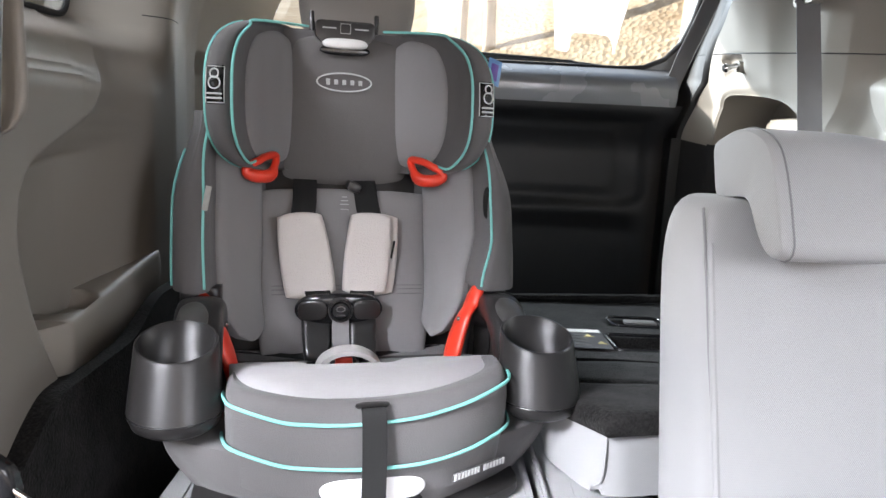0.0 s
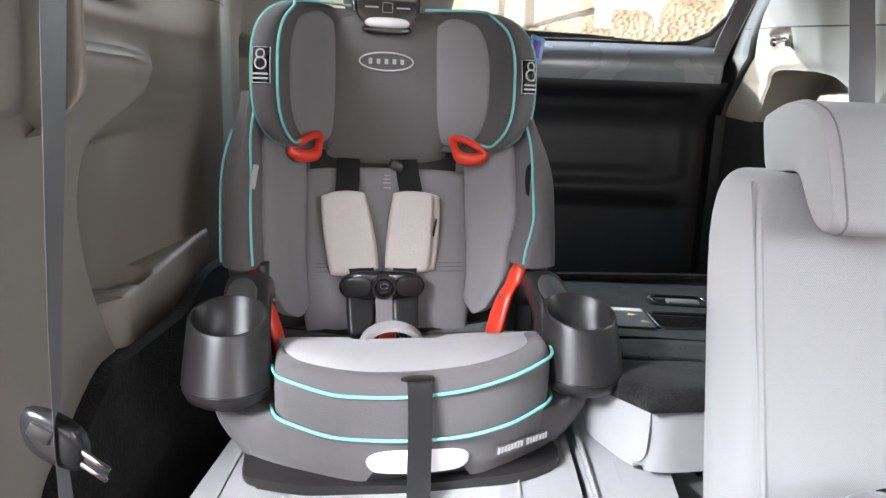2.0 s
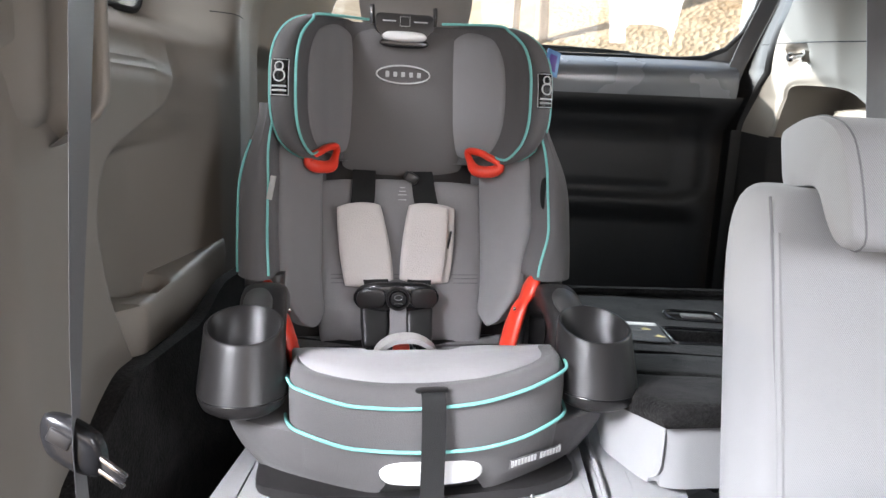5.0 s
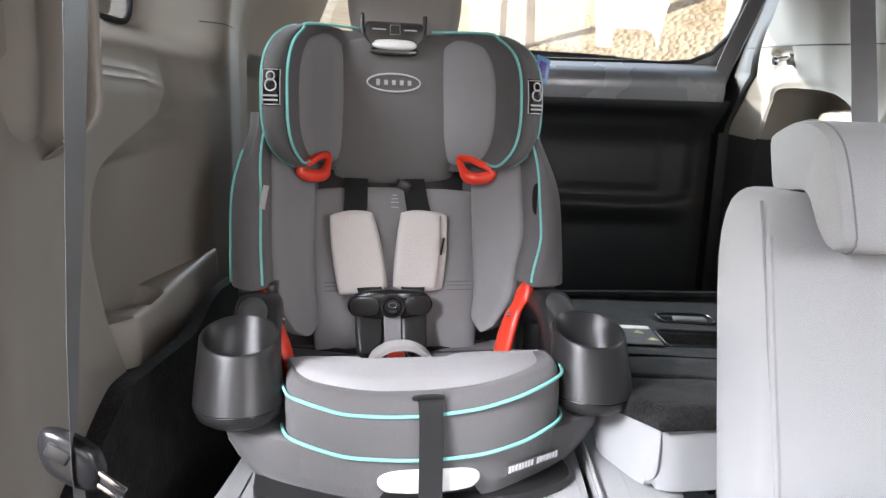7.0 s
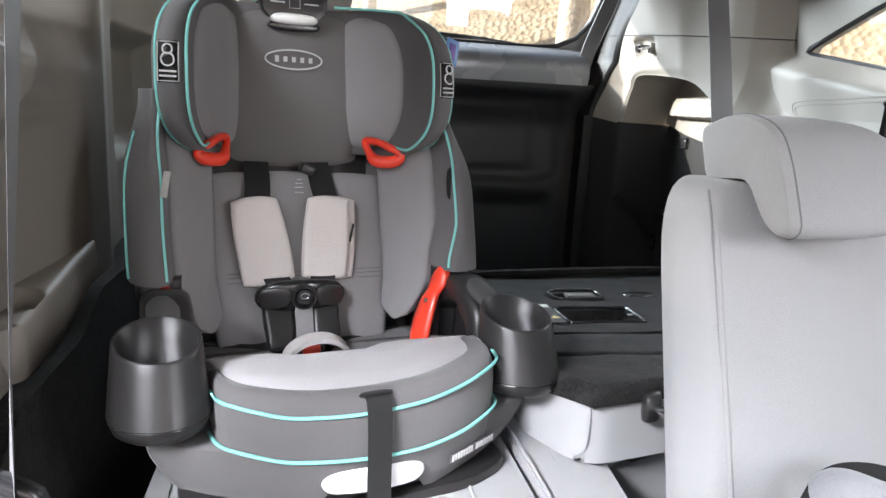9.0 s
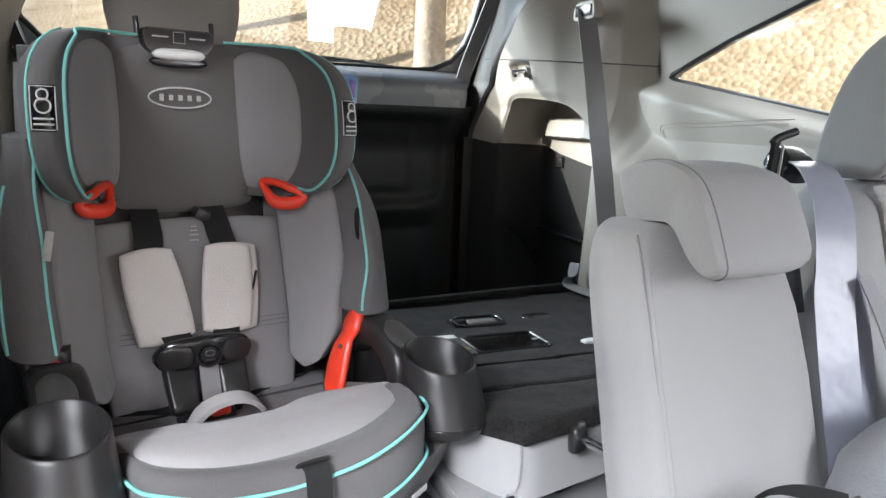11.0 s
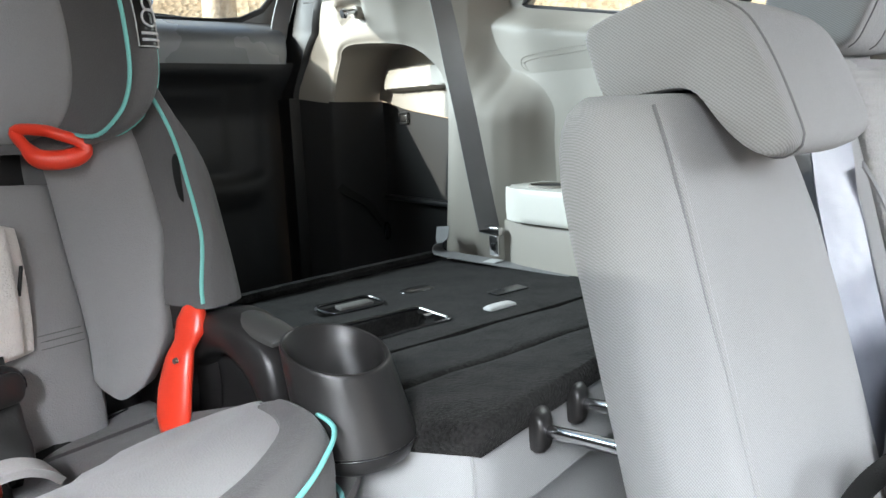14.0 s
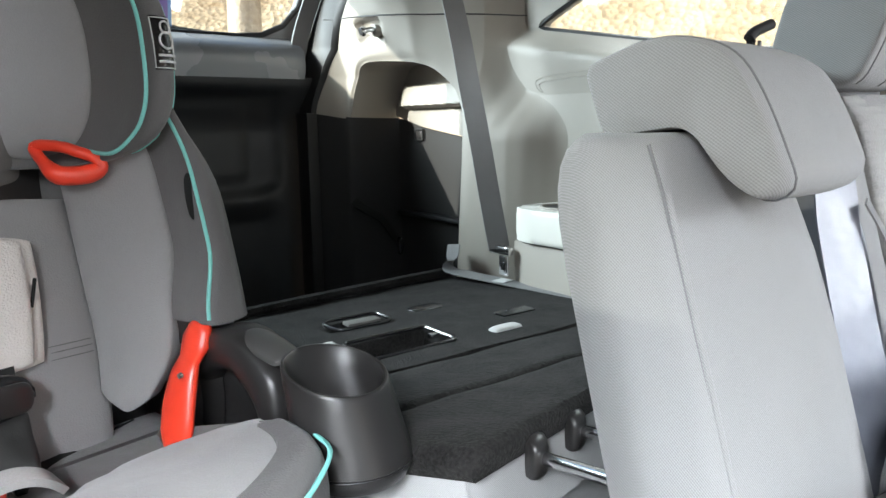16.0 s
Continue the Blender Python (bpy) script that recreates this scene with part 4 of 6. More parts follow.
bm_head, head_seam = wrap_headrest()
hr = part("headrest", bm_head, SEAT, centre)
part("headrest_seam", tube(head_seam, 0.0008, 6), THREAD, hr, "stitched grey seam")
part("cushion", prism(rounded([(0.24, 0.20), (0.49, 0.20), (0.49, 0.70), (0.24, 0.70)], 0.04), "z", 0.72, 0.86, 0.035, 4), SEAT, centre)

# ---- outer seat of the second row ----
outer = thing("outer_seat", "light grey cloth second-row seat with a ribbed woven centre", "car seat", (0.78, 0.8, 0.5))


def lean2(z):
    return 0.80 + 0.30 * (z - 1.26)


def outer_back():
    rings = []
    for z, w in [(0.80, 0.235), (0.95, 0.245), (1.05, 0.245), (1.12, 0.23), (1.16, 0.215), (1.20, 0.200), (1.24, 0.178), (1.27, 0.150), (1.285, 0.130), (1.297, 0.105), (1.303, 0.08)]:
        y = lean2(z)
        r = along([(0.80, 1.03), (1.013, 1.000), (1.118, 0.945), (1.16, 0.935), (1.191, 0.940), (1.231, 0.946), (1.271, 0.925), (1.296, 0.87), (1.303, 0.84)], z)
        plan = rounded([(0.785 - w, y + 0.035), (0.785 - w * 0.72, y + 0.004), (0.785 - w * 0.5, y), (0.868, y), (0.5 * (0.868 + r), y - 0.014), (r, y - 0.030), (r, y + 0.11), (0.785 - w, y + 0.11)], [0.03, 0.03, 0.03, 0.015, 0.015, 0.02, 0.03, 0.03], 4)
        rings.append([(p[0], p[1], z) for p in plan])
    return loft(rings)


ob2 = part("backrest", outer_back(), SEAT, outer)


def ribbed_panel():
    def place(u, v):
        z = 1.088 + 0.215 * v
        w = 0.089 - 0.004 * v
        rib = math.sin(150 * v + 2.0 * noise.noise(Vector((u * 2.5, v * 3, 0)))) * (0.7 + 0.6 * noise.noise(Vector((u * 3, v * 5, 7))))
        return (0.770 + w * u, lean2(z) - 0.003 - 0.0009 * rib + 0.010 * ease(0.85, 1, v), z)
    return pad(place, (0, -1, 0.25), 0.007, 0.012, 24, 260, corner=0.04, power=10)


part("ribbed_panel", ribbed_panel(), SEAT_INSERT, ob2, "ribbed woven centre panel")


def outer_headrest():
    """Deep cushion that leans forward, domed to the back, with a flat side; also its two seams."""
    side = resample(spline([(0.802, 1.313, 0), (0.786, 1.335, 0), (0.772, 1.375, 0), (0.763, 1.42, 0), (0.760, 1.458, 0), (0.768, 1.486, 0), (0.792, 1.498, 0), (0.826, 1.484, 0), (0.858, 1.450, 0), (0.880, 1.400, 0), (0.893, 1.345, 0), (0.890, 1.313, 0), (0.845, 1.308, 0)], 6, True), 72)
    c = Vector((0.838, 1.390, 0))
    rings, seams = [], [[], []]
    for x, k in ((0.6660, 0.86), (0.6662, 0.93), (0.6675, 0.972), (0.6705, 0.993), (0.676, 1.0), (0.70, 1.012), (0.74, 1.022), (0.77, 1.018), (0.80, 1.0), (0.825, 0.965), (0.843, 0.90), (0.855, 0.80), (0.861, 0.66), (0.863, 0.50)):
        rings.append([(x, c.x + (p[0] - c.x) * k, c.y + (p[1] - c.y) * k) for p in side])
    for seam, x, k in ((seams[0], 0.6755, 1.004), (seams[1], 0.7260, 1.0215)):
        seam += [(x, c.x + (p[0] - c.x) * k, c.y + (p[1] - c.y) * k) for p in side[:44]]
    return loft(rings), seams


bm_outer, outer_seams = outer_headrest()
hr2 = part("headrest", bm_outer, SEAT, outer)
for s in outer_seams:
    part("headrest_seam", tube(s, 0.0009, 6), THREAD, hr2, "stitched grey seam")
part("headrest_neck", prism(rounded([(0.72, 0.83), (0.82, 0.83), (0.82, 0.90), (0.72, 0.90)], 0.02), "z", 1.28, 1.33), SEAT, outer)
part("cushion", prism(rounded([(0.54, 0.18), (1.02, 0.18), (1.02, 0.76), (0.54, 0.76)], 0.05), "z", 0.72, 0.88, 0.04, 4), SEAT, outer)

# ---- child seat ----
CHILD = pose(-0.031, 0.880, 0, 0, 0, 13)
child = thing("child_car_seat", "grey and charcoal child car seat with teal piping", "child seat", m=CHILD)

HEAD_IN = [(0.080, 0.462), (0.110, 0.447), (0.137, 0.415), (0.156, 0.380), (0.1686, 0.340), (0.1746, 0.312)]
HEAD_OUT = [(0.1836, 0.297), (0.1950, 0.292), (0.2060, 0.299), (0.2125, 0.322), (0.2130, 0.365), (0.208, 0.420), (0.185, 0.470), (0.13, 0.505), (0.07, 0.515)]
H_LO, H_HI = 1.236, 1.466


def fullness(t, p=3.0):
    return max(0.0, 1 - abs(2 * t - 1) ** p) ** (1 / p)


def head_point(p, t, s):
    """Carries a point of the wing's plan to height t (0 to 1), on side s."""
    q = 0.16 + 0.84 * fullness(t)
    ax, ay = 0.075, 0.480
    x = ax + (p[0] - ax) * q
    y = ay + (p[1] - ay) * q
    return Vector((s * x + 0.026 * max(0, 0.48 - y), y + 0.02 * (t - 0.5), H_LO + (H_HI - H_LO) * t))


def wing(s):
    plan = spline([(*p, 0) for p in HEAD_IN + HEAD_OUT], 4)
    rings = []
    for i in range(29):
        t = 0.5 - 0.5 * math.cos(math.pi * i / 28)
        rings.append([head_point(p, t, s) for p in plan])
    return loft(rings)


def wing_pad(s):
    def place(u, v):
        k = 0.02 + 0.300 * (u + 1)
        i = min(int(k * 5), 4)
        f = k * 5 - i
        a, b = HEAD_IN[i], HEAD_IN[i + 1]
        return head_point((a[0] + (b[0] - a[0]) * f, a[1] + (b[1] - a[1]) * f), 0.5 + 0.455 * v, s)
    return pad(place, (-s * 0.9, -0.42, 0), 0.012, 0.004, 20, 24, corner=0.45, power=3)


for s in (-1, 1):
    w = part("head_wing", wing(s), CHARCOAL, child, "charcoal cloth headrest wing")
    part("wing_pad", wing_pad(s), PADGREY, w, "grey padded lining")
    rim = [head_point((0.1755, 0.2990), t, s) + Vector((s * -0.001, -0.002, 0)) for t in steps(0.075, 0.93, 40)]
    inner_end = [head_point((0.134, 0.388), 0.125, s) + Vector((0, -0.004, 0)), head_point((0.156, 0.345), 0.085, s) + Vector((0, -0.004, 0))]
    part("piping", tube(spline([inner_end[0], inner_end[1]] + rim[::4] + [Vector((s * 0.138, 0.368, 1.460)), Vector((s * 0.060, 0.428, 1.464))], 5), 0.0021, 8), TEAL, w, "teal piping")
    edge = [head_point((0.2105, 0.312), t, s) + Vector((s * 0.0012, -0.0012, 0)) for t in steps(0.015, 0.97, 40)]
    part("piping", tube(edge, 0.0017, 8), TEAL, w, "teal piping")

    curve = spline([(*p, 0) for p in HEAD_IN + HEAD_OUT], 4)

    def on_wing(a, b, out=0.0012):
        k = 24.6 + 8.4 * a
        i = int(k)
        p, q = curve[i], curve[i + 1]
        c, d = p.lerp(q, k - i), (q - p).normalized()
        return head_point((c.x, c.y), b, s) + Vector((s * d.y, -d.x, 0)) * out

    def patch(a0, a1, b0, b1, out):
        bm = bmesh.new()
        g = [[bm.verts.new(on_wing(a0 + (a1 - a0) * i / 6, b0 + (b1 - b0) * j / 6, out)) for i in range(7)] for j in range(7)]
        for j in range(6):
            for i in range(6):
                bm.faces.new((g[j][i], g[j][i + 1], g[j + 1][i + 1], g[j + 1][i]))
        bmesh.ops.solidify(bm, geom=bm.faces[:], thickness=0.0006)
        return bm
    badge = part("badge", patch(0.0, 1.0, 0.43, 0.66, 0.0012), GLOSSBLACK, w, "small printed badge")
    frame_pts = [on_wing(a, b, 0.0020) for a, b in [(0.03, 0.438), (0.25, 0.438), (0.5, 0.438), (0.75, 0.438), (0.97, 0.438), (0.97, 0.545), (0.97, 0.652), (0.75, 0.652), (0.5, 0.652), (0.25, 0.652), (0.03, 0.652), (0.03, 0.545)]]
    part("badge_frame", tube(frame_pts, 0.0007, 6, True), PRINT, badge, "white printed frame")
    for ca, cb, r in ((0.5, 0.612, 0.20), (0.5, 0.556, 0.27)):
        part("badge_ring", tube([on_wing(ca + r * math.cos(k), cb + r * 0.13 * math.sin(k), 0.0022) for k in steps(0, 2 * math.pi, 20)[:-1]], 0.0011, 6, True), PRINT, badge, "white printed ring")
    for cb in (0.492, 0.465):
        part("badge_line", tube([on_wing(a, cb, 0.0022) for a in steps(0.15, 0.85, 8)], 0.0013, 6), PRINT, badge, "white line of fine print")


def head_pad():
    def place(u, v):
        z = 1.335 + 0.125 * v
        w = 0.098 - 0.005 * v + 0.014 * max(0, -v) ** 2
        return (0.005 + w * u, 0.462 + 0.01 * v, z)
    return pad(place, (0, -1, 0), 0.018, 0.03, 26, 26, corner=0.30, power=4)


part("head_shell", prism(rounded([(-0.15, 1.245), (0.15, 1.245), (0.16, 1.33), (0.135, 1.464), (-0.135, 1.464), (-0.16, 1.33)], 0.03), "y", 0.468, 0.515, 0.012, 3), CHARCOAL, child, "charcoal cloth back of the headrest")
hp = part("head_pad", rumple(head_pad(), 0.0015, 20), MIDGREY, child, "grey cloth head pad")
oval = [Vector((0.0445 * math.cos(a), 0.4425, 1.3815 + 0.0145 * math.sin(a))) for a in steps(0, 2 * math.pi, 40)[:-1]]
mark = part("emblem", tube(oval, 0.0013, 8, True), PRINT, hp, "white oval stitched emblem")
for i in range(5):
    part("emblem_stroke", box((-0.0265 + 0.0132 * i, 0.4425, 1.3815), (0.0062, 0.0014, 0.0100 if i == 0 else 0.0080), 0.0006), PRINT_GREY, mark, "white embroidered shape")
adj = part("height_adjuster", prism(rounded([(-0.049, 1.478), (0.049, 1.478), (0.047, 1.452), (0.032, 1.440), (-0.032, 1.440), (-0.047, 1.452)], 0.008), "y", 0.440, 0.485, 0.004), BLACK, child, "black plastic height adjuster")
part("adjuster_grip", pad(lambda u, v: (0.037 * u, 0.4425, 1.4425 + 0.0085 * v), (0, -1, 0), 0.009, 0.004, 18, 10, corner=0.7), WHITE, adj, "pale grey squeeze grip")
part("adjuster_slot", pad(lambda u, v: (0.041 * u, 0.4435, 1.432 + 0.008 * v), (0, -1, 0), 0.003, 0.004, 16, 8, corner=0.8), GLOSSBLACK, adj, "dark finger slot")
part("adjuster_mark", tube([(x, 0.4392, z) for x, z in ((-0.008, 1.4735), (0.008, 1.4735), (0.008, 1.4585), (-0.008, 1.4585))], 0.0006, 5, True), PRINT_GREY, adj, "grey printed mark")
for s in (-1, 1):
    part("adjuster_print", box((s * 0.026, 0.4393, 1.466), (0.022, 0.001, 0.002)), PRINT_GREY, adj, "grey line of fine print")
    part("adjuster_horn", tube([(s * 0.052, 0.46, 1.462), (s * 0.053, 0.46, 1.482), (s * 0.053, 0.463, 1.492)], 0.004, 8), BLACK, adj)


def belt_guide(s):
    """Red loop under the wing, through which a belt is led."""
    pts = [(0.094, 0.375, 1.262), (0.097, 0.360, 1.242), (0.106, 0.345, 1.228), (0.132, 0.330, 1.228), (0.148, 0.325, 1.236), (0.143, 0.325, 1.247), (0.126, 0.332, 1.255), (0.112, 0.350, 1.262)]
    path = spline([(s * (0.119 + (x - 0.119) * 0.80), y, 1.243 + (z - 1.243) * 0.85) for x, y, z in pts], 5, True)
    bm = tube(path, [0.0060 + 0.0042 * ease(1.246, 1.228, p.z) for p in path], 12, True)
    bmesh.ops.translate(bm, verts=bm.verts, vec=(s * 0.010, 0.030, 0.001))
    return bm


for s in (-1, 1):
    part("belt_guide", belt_guide(s), RED, child, "glossy red plastic belt guide")

# backrest
BODY_IN = [(0.112, 0.402), (0.1339, 0.388), (0.159, 0.361), (0.181, 0.325), (0.196, 0.290), (0.2005, 0.267)]
BODY_OUT = [(0.205, 0.249), (0.2154, 0.240), (0.2319, 0.247), (0.2473, 0.270), (0.2518, 0.310), (0.248, 0.380), (0.222, 0.450), (0.15, 0.50), (0.08, 0.51)]


def body_point(p, z, s):
    t = (z - 1.10) / 0.22
    top = ease(0.35, 1.0, t)
    k = 1 - 0.16 * top ** 1.5 - 0.05 * ease(0.15, -0.6, t)
    low = ease(1.09, 0.96, z)
    x = 0.10 + (p[0] - 0.10) * (k - 0.45 * low ** 1.6)
    x += (0.013 * ease(1.20, 1.29, z) - (0.017 if s > 0 else 0.002) * ease(1.16, 1.085, z)) * ease(0.238, 0.212, p[0]) * ease(0.15, 0.20, p[0])
    y = p[1] + (z - 1.15) * 0.29 + 0.03 * top ** 2
    if low > 0:
        y = y + (0.385 - p[1]) * 0.45 * low ** 1.5
    return Vector((s * x, y, z))


for s in (-1, 1):
    plan = spline([(*p, 0) for p in BODY_IN[3:] + BODY_OUT], 4)
    zs = [1.082, 1.084, 1.09] + steps(1.10, 1.32, 16) + [1.325]
    b = part("side_bolster", loft([[body_point(p, z, s) for p in plan] for z in zs]), CHARCOAL, child, "charcoal cloth side bolster")

    def pad_place(u, v, s=s):
        z = 1.156 + 0.170 * v
        k = 0.19 + 0.5 * (u + 1) * 0.58
        i = min(int(k * 5), 4)
        f = k * 5 - i
        a, c = BODY_IN[i], BODY_IN[i + 1]
        return body_point((a[0] + (c[0] - a[0]) * f, a[1] + (c[1] - a[1]) * f), z, s)
    part("bolster_pad", pad(pad_place, (-s * 0.85, -0.5, 0), 0.014, 0.02, 20, 26, corner=0.35, power=3), PADGREY, b, "grey padded lining")
    part("piping", tube([body_point((0.2065, 0.2480), z, s) + Vector((0, -0.002, 0)) for z in steps(1.087, 1.30, 20)], 0.0020, 8), TEAL, b, "teal piping")
    if s < 0:
        part("piping", tube([body_point((0.2485, 0.273), z, s) + Vector((s * 0.0012, -0.001, 0)) for z in steps(1.087, 1.27, 18)], 0.0017, 8), TEAL, b, "teal piping")
    slot = body_point((0.2035, 0.2540), 1.208, s)
    if s > 0:
        part("belt_slot", pad(lambda u, v: slot + Vector((s * 0.0075 * u, 0.002 * u - 0.001 + 0.0035 * v, 0.024 * v)), (-s * 0.55, -0.83, 0.1), 0.003, 0.003, 10, 14, corner=0.85, power=3), BLACKWEB, b, "dark oval belt slot")
    part("bolster_foot", prism(rounded([(s * 0.185, 0.252), (s * 0.240, 0.258), (s * 0.242, 0.39), (s * 0.170, 0.41)], 0.012), "z", 1.055, 1.083, 0.004), BLACK, child, "black plastic joint under the bolster")
part("side_tag", box((0, 0, 0), (0.010, 0.0016, 0.034), 0.0006, rot=pose(-0.2010, 0.2555, 1.208, -12, 4, -38)), LABEL, child, "small printed tag at the bolster")
part("shell", prism(rounded([(0.36, 0.885), (0.50, 0.885), (0.55, 1.30), (0.47, 1.30)], 0.02), "x", -0.20, 0.20, 0.02), BLACK, child, "black plastic shell")


def insert_place(u, v):
    z = 1.070 + 0.138 * v
    return ((0.140 + 0.006 * v) * u, 0.402 + (z - 1.15) * 0.33 - 0.012 * u * u * 0, z)


ins = part("back_insert", rumple(pad(insert_place, (0, -1, 0.3), 0.016, 0.03, 40, 40, corner=0.15, power=6), 0.002, 22), PADGREY, child, "grey cloth back insert")
for dz in (0.0, 0.007, 0.013):
    part("insert_seam", tube([(x, 0.402 + (1.047 + dz - 1.15) * 0.33 - 0.0165, 1.047 + dz) for x in steps(-0.115, 0.125, 8)], 0.0006, 5), CHARCOAL, ins)
arrow = part("insert_print", tube([(x, 0.3955, z) for x, z in ((-0.006, 1.178), (0.006, 1.178), (0.006, 1.172), (0.0, 1.166), (-0.006, 1.172))], 0.0008, 5, True), PRINT_GREY, ins, "small grey printed arrow")
for dz in (0, 0.006, 0.012):
    part("insert_print", box((0, 0.396, 1.186 + dz), (0.014 - dz * 0.5, 0.001, 0.0014)), PRINT_GREY, ins, "small grey print")

# harness
har = part("harness", ribbon(spline([(-0.062, 0.425, 1.222), (-0.064, 0.394, 1.19), (-0.066, 0.375, 1.15), (-0.050, 0.345, 1.07), (-0.036, 0.315, 1.035)], 5), (1, 0, 0), 0.038, 0.002), BLACKWEB, child, "black webbing harness")
part("harness_strap", ribbon(spline([(0.034, 0.425, 1.222), (0.036, 0.394, 1.19), (0.040, 0.372, 1.15), (0.028, 0.345, 1.07), (0.020, 0.315, 1.035)], 5), (1, 0, 0), 0.038, 0.002), BLACKWEB, har)
part("harness_loop", box((0.016, 0.415, 1.213), (0.022, 0.03, 0.016), 0.004, rot=pose(0, 0, 0, 0, 25, 0)), BLACK, har, "black webbing keeper")


def quad_pad(tl, tr, br, bl, y_top, y_low, puff=0.012, thick=0.004):
    def place(u, v):
        s, t = (u + 1) / 2, (v + 1) / 2
        a, b = (Vector(bl).lerp(Vector(br), s), Vector(tl).lerp(Vector(tr), s))
        p = a.lerp(b, t)
        return (p.x, y_low + (y_top - y_low) * t, p.y)
    return pad(place, (0, -1, 0.25), puff, thick, 18, 22, corner=0.30, power=8)


for s, q in ((-1, ((-0.111, 1.172), (-0.037, 1.178), (-0.013, 1.051), (-0.096, 1.039))), (1, ((0.006, 1.178), (0.077, 1.174), (0.066, 1.046), (-0.010, 1.051)))):
    p = part("chest_pad", quad_pad(*q, 0.372, 0.338, 0.007), PADCLOTH, har, "off-white mesh harness pad")
    shift = Vector((0.010 * (1 if s > 0 else 0.3), 0))
    part("pad_backing", quad_pad(*[(a[0] + 0.007 + 0.005 * s, a[1] - 0.002) for a in q], 0.380, 0.346, 0.005, 0.008), PADCLOTH, p)
    if s > 0:
        part("pad_edge", box((0.0735, 0.3585, 1.105), (0.003, 0.004, 0.060), 0.001, rot=pose(0, 0, 0, 15, 6, 0)), BLACKWEB, p, "dark pad opening")
CLIP = (-0.0125, 1.0350)


def clip_body(x0, x1, half, front, back, n=22, pinch=0.0):
    """A bowed bar between x0 and x1 whose ends drop and round off."""
    rings = []
    for i in range(n + 1):
        t = -math.cos(math.pi * i / n)
        x = x0 + (x1 - x0) * (t + 1) / 2
        d = (x - CLIP[0]) / 0.0625
        round_off = max(0.05, 1 - abs(t) ** 5) ** 0.5
        h = half * (1 - pinch * (1 - abs(d))) * round_off
        z, bow = CLIP[1] - 0.004 * d * d, 0.012 * d * d
        ring = []
        for j in range(20):
            a = 2 * math.pi * j / 20
            c, e = math.cos(a), math.sin(a)
            sq = lambda v: math.copysign(abs(v) ** 0.6, v)
            ring.append((x, 0.5 * (front + back) + bow - 0.5 * (back - front) * sq(e) * (0.4 + 0.6 * round_off), z + h * sq(c)))
        rings.append(ring)
    return loft(rings)


clip = part("chest_clip", clip_body(-0.0800, 0.0550, 0.0235, 0.301, 0.318), GLOSSBLACK, har, "glossy black plastic chest clip")
for x0, x1 in ((-0.0760, -0.0325), (0.0075, 0.0510)):
    part("clip_wing", clip_body(x0, x1, 0.0155, 0.2965, 0.303, 14), BLACK, clip, "matt black finger panel")


def disc(profile, n=28):
    return loft([[(CLIP[0] + r * math.cos(a), y, CLIP[1] + r * math.sin(a)) for a in steps(0, 2 * math.pi, n)[:-1]] for r, y in profile])


part("clip_ring", disc(((0.0190, 0.305), (0.0190, 0.295), (0.0180, 0.2925), (0.0160, 0.2925), (0.0145, 0.297), (0.012, 0.2975))), BLACK, clip, "black ring round the release button")
button = part("clip_button", disc(((0.0135, 0.299), (0.0135, 0.2935), (0.0120, 0.2915), (0.004, 0.2905))), GLOSSBLACK, clip, "round glossy black release button")
# polished ring added as the highlight on the black button
part("button_highlight", tube([(CLIP[0] + 0.0062 * math.cos(a), 0.2908, CLIP[1] + 0.0035 + 0.0040 * math.sin(a)) for a in steps(0, 2 * math.pi, 18)[:-1]], 0.0009, 6, True), CHROME, button, "steel ring that stands for the button's highlight")
part("button_bar", box((CLIP[0], 0.2905, CLIP[1] - 0.0065), (0.013, 0.002, 0.003), 0.0008), BLACK, button)
for s, x in ((-1, -0.0425), (1, 0.0195)):
    part("lap_web", rumple(quad_pad((x - 0.025 + 0.004 * s, 1.020), (x + 0.023 + 0.004 * s, 1.020), (x + 0.019 + 0.004 * s, 0.958), (x - 0.021 + 0.004 * s, 0.958), 0.322, 0.285, 0.011, 0.004), 0.002, 40, s), surface("black vinyl pad", (0.014, 0.014, 0.014), 0.36, grain=500, bump=0.3, vary=0.2, soft=0.25), har, "black vinyl buckle tongue pad")
    side = 0.06 if s > 0 else -0.085
    part("lap_belt", rumple(ribbon(spline([(x, 0.288, 0.968), (x + 0.02 * s, 0.298, 0.953), (side + 0.02 * s, 0.316, 0.948), (side + 0.06 * s, 0.330, 0.946), (side + 0.105 * s, 0.345, 0.945)], 6), (0.1 * s, 1, 0.7), 0.034, 0.003), 0.003, 60, 2 + s), BLACKWEB, har, "black webbing lap strap")
part("buckle_tongue", box((-0.052, 0.268, 0.9605), (0.026, 0.012, 0.007), 0.002, rot=pose(0, 0, 0, 0, -8, 0)), GLOSSBLACK, har, "black buckle tongue with a steel edge")
part("tongue_edge", box((-0.049, 0.2612, 0.9610), (0.014, 0.0016, 0.0024), 0.0006, rot=pose(0, 0, 0, 0, -8, 0)), CHROME, har, "thin steel edge")
part("crotch_strap", ribbon([(-0.0115, 0.303, 1.018), (-0.0115, 0.294, 0.99), (-0.0115, 0.283, 0.955)], (1, 0, 0), 0.026, 0.003), PADGREY, har, "grey cloth crotch strap")
part("crotch_buckle", prism(rounded([(-0.030, 0.972), (0.010, 0.972), (0.012, 0.940), (-0.032, 0.940)], 0.008), "y", 0.258, 0.285, 0.005), BLACK, har, "black plastic crotch buckle")
part("buckle_button", box((-0.010, 0.256, 0.9680), (0.026, 0.008, 0.014), 0.003), RED, har, "red buckle button")


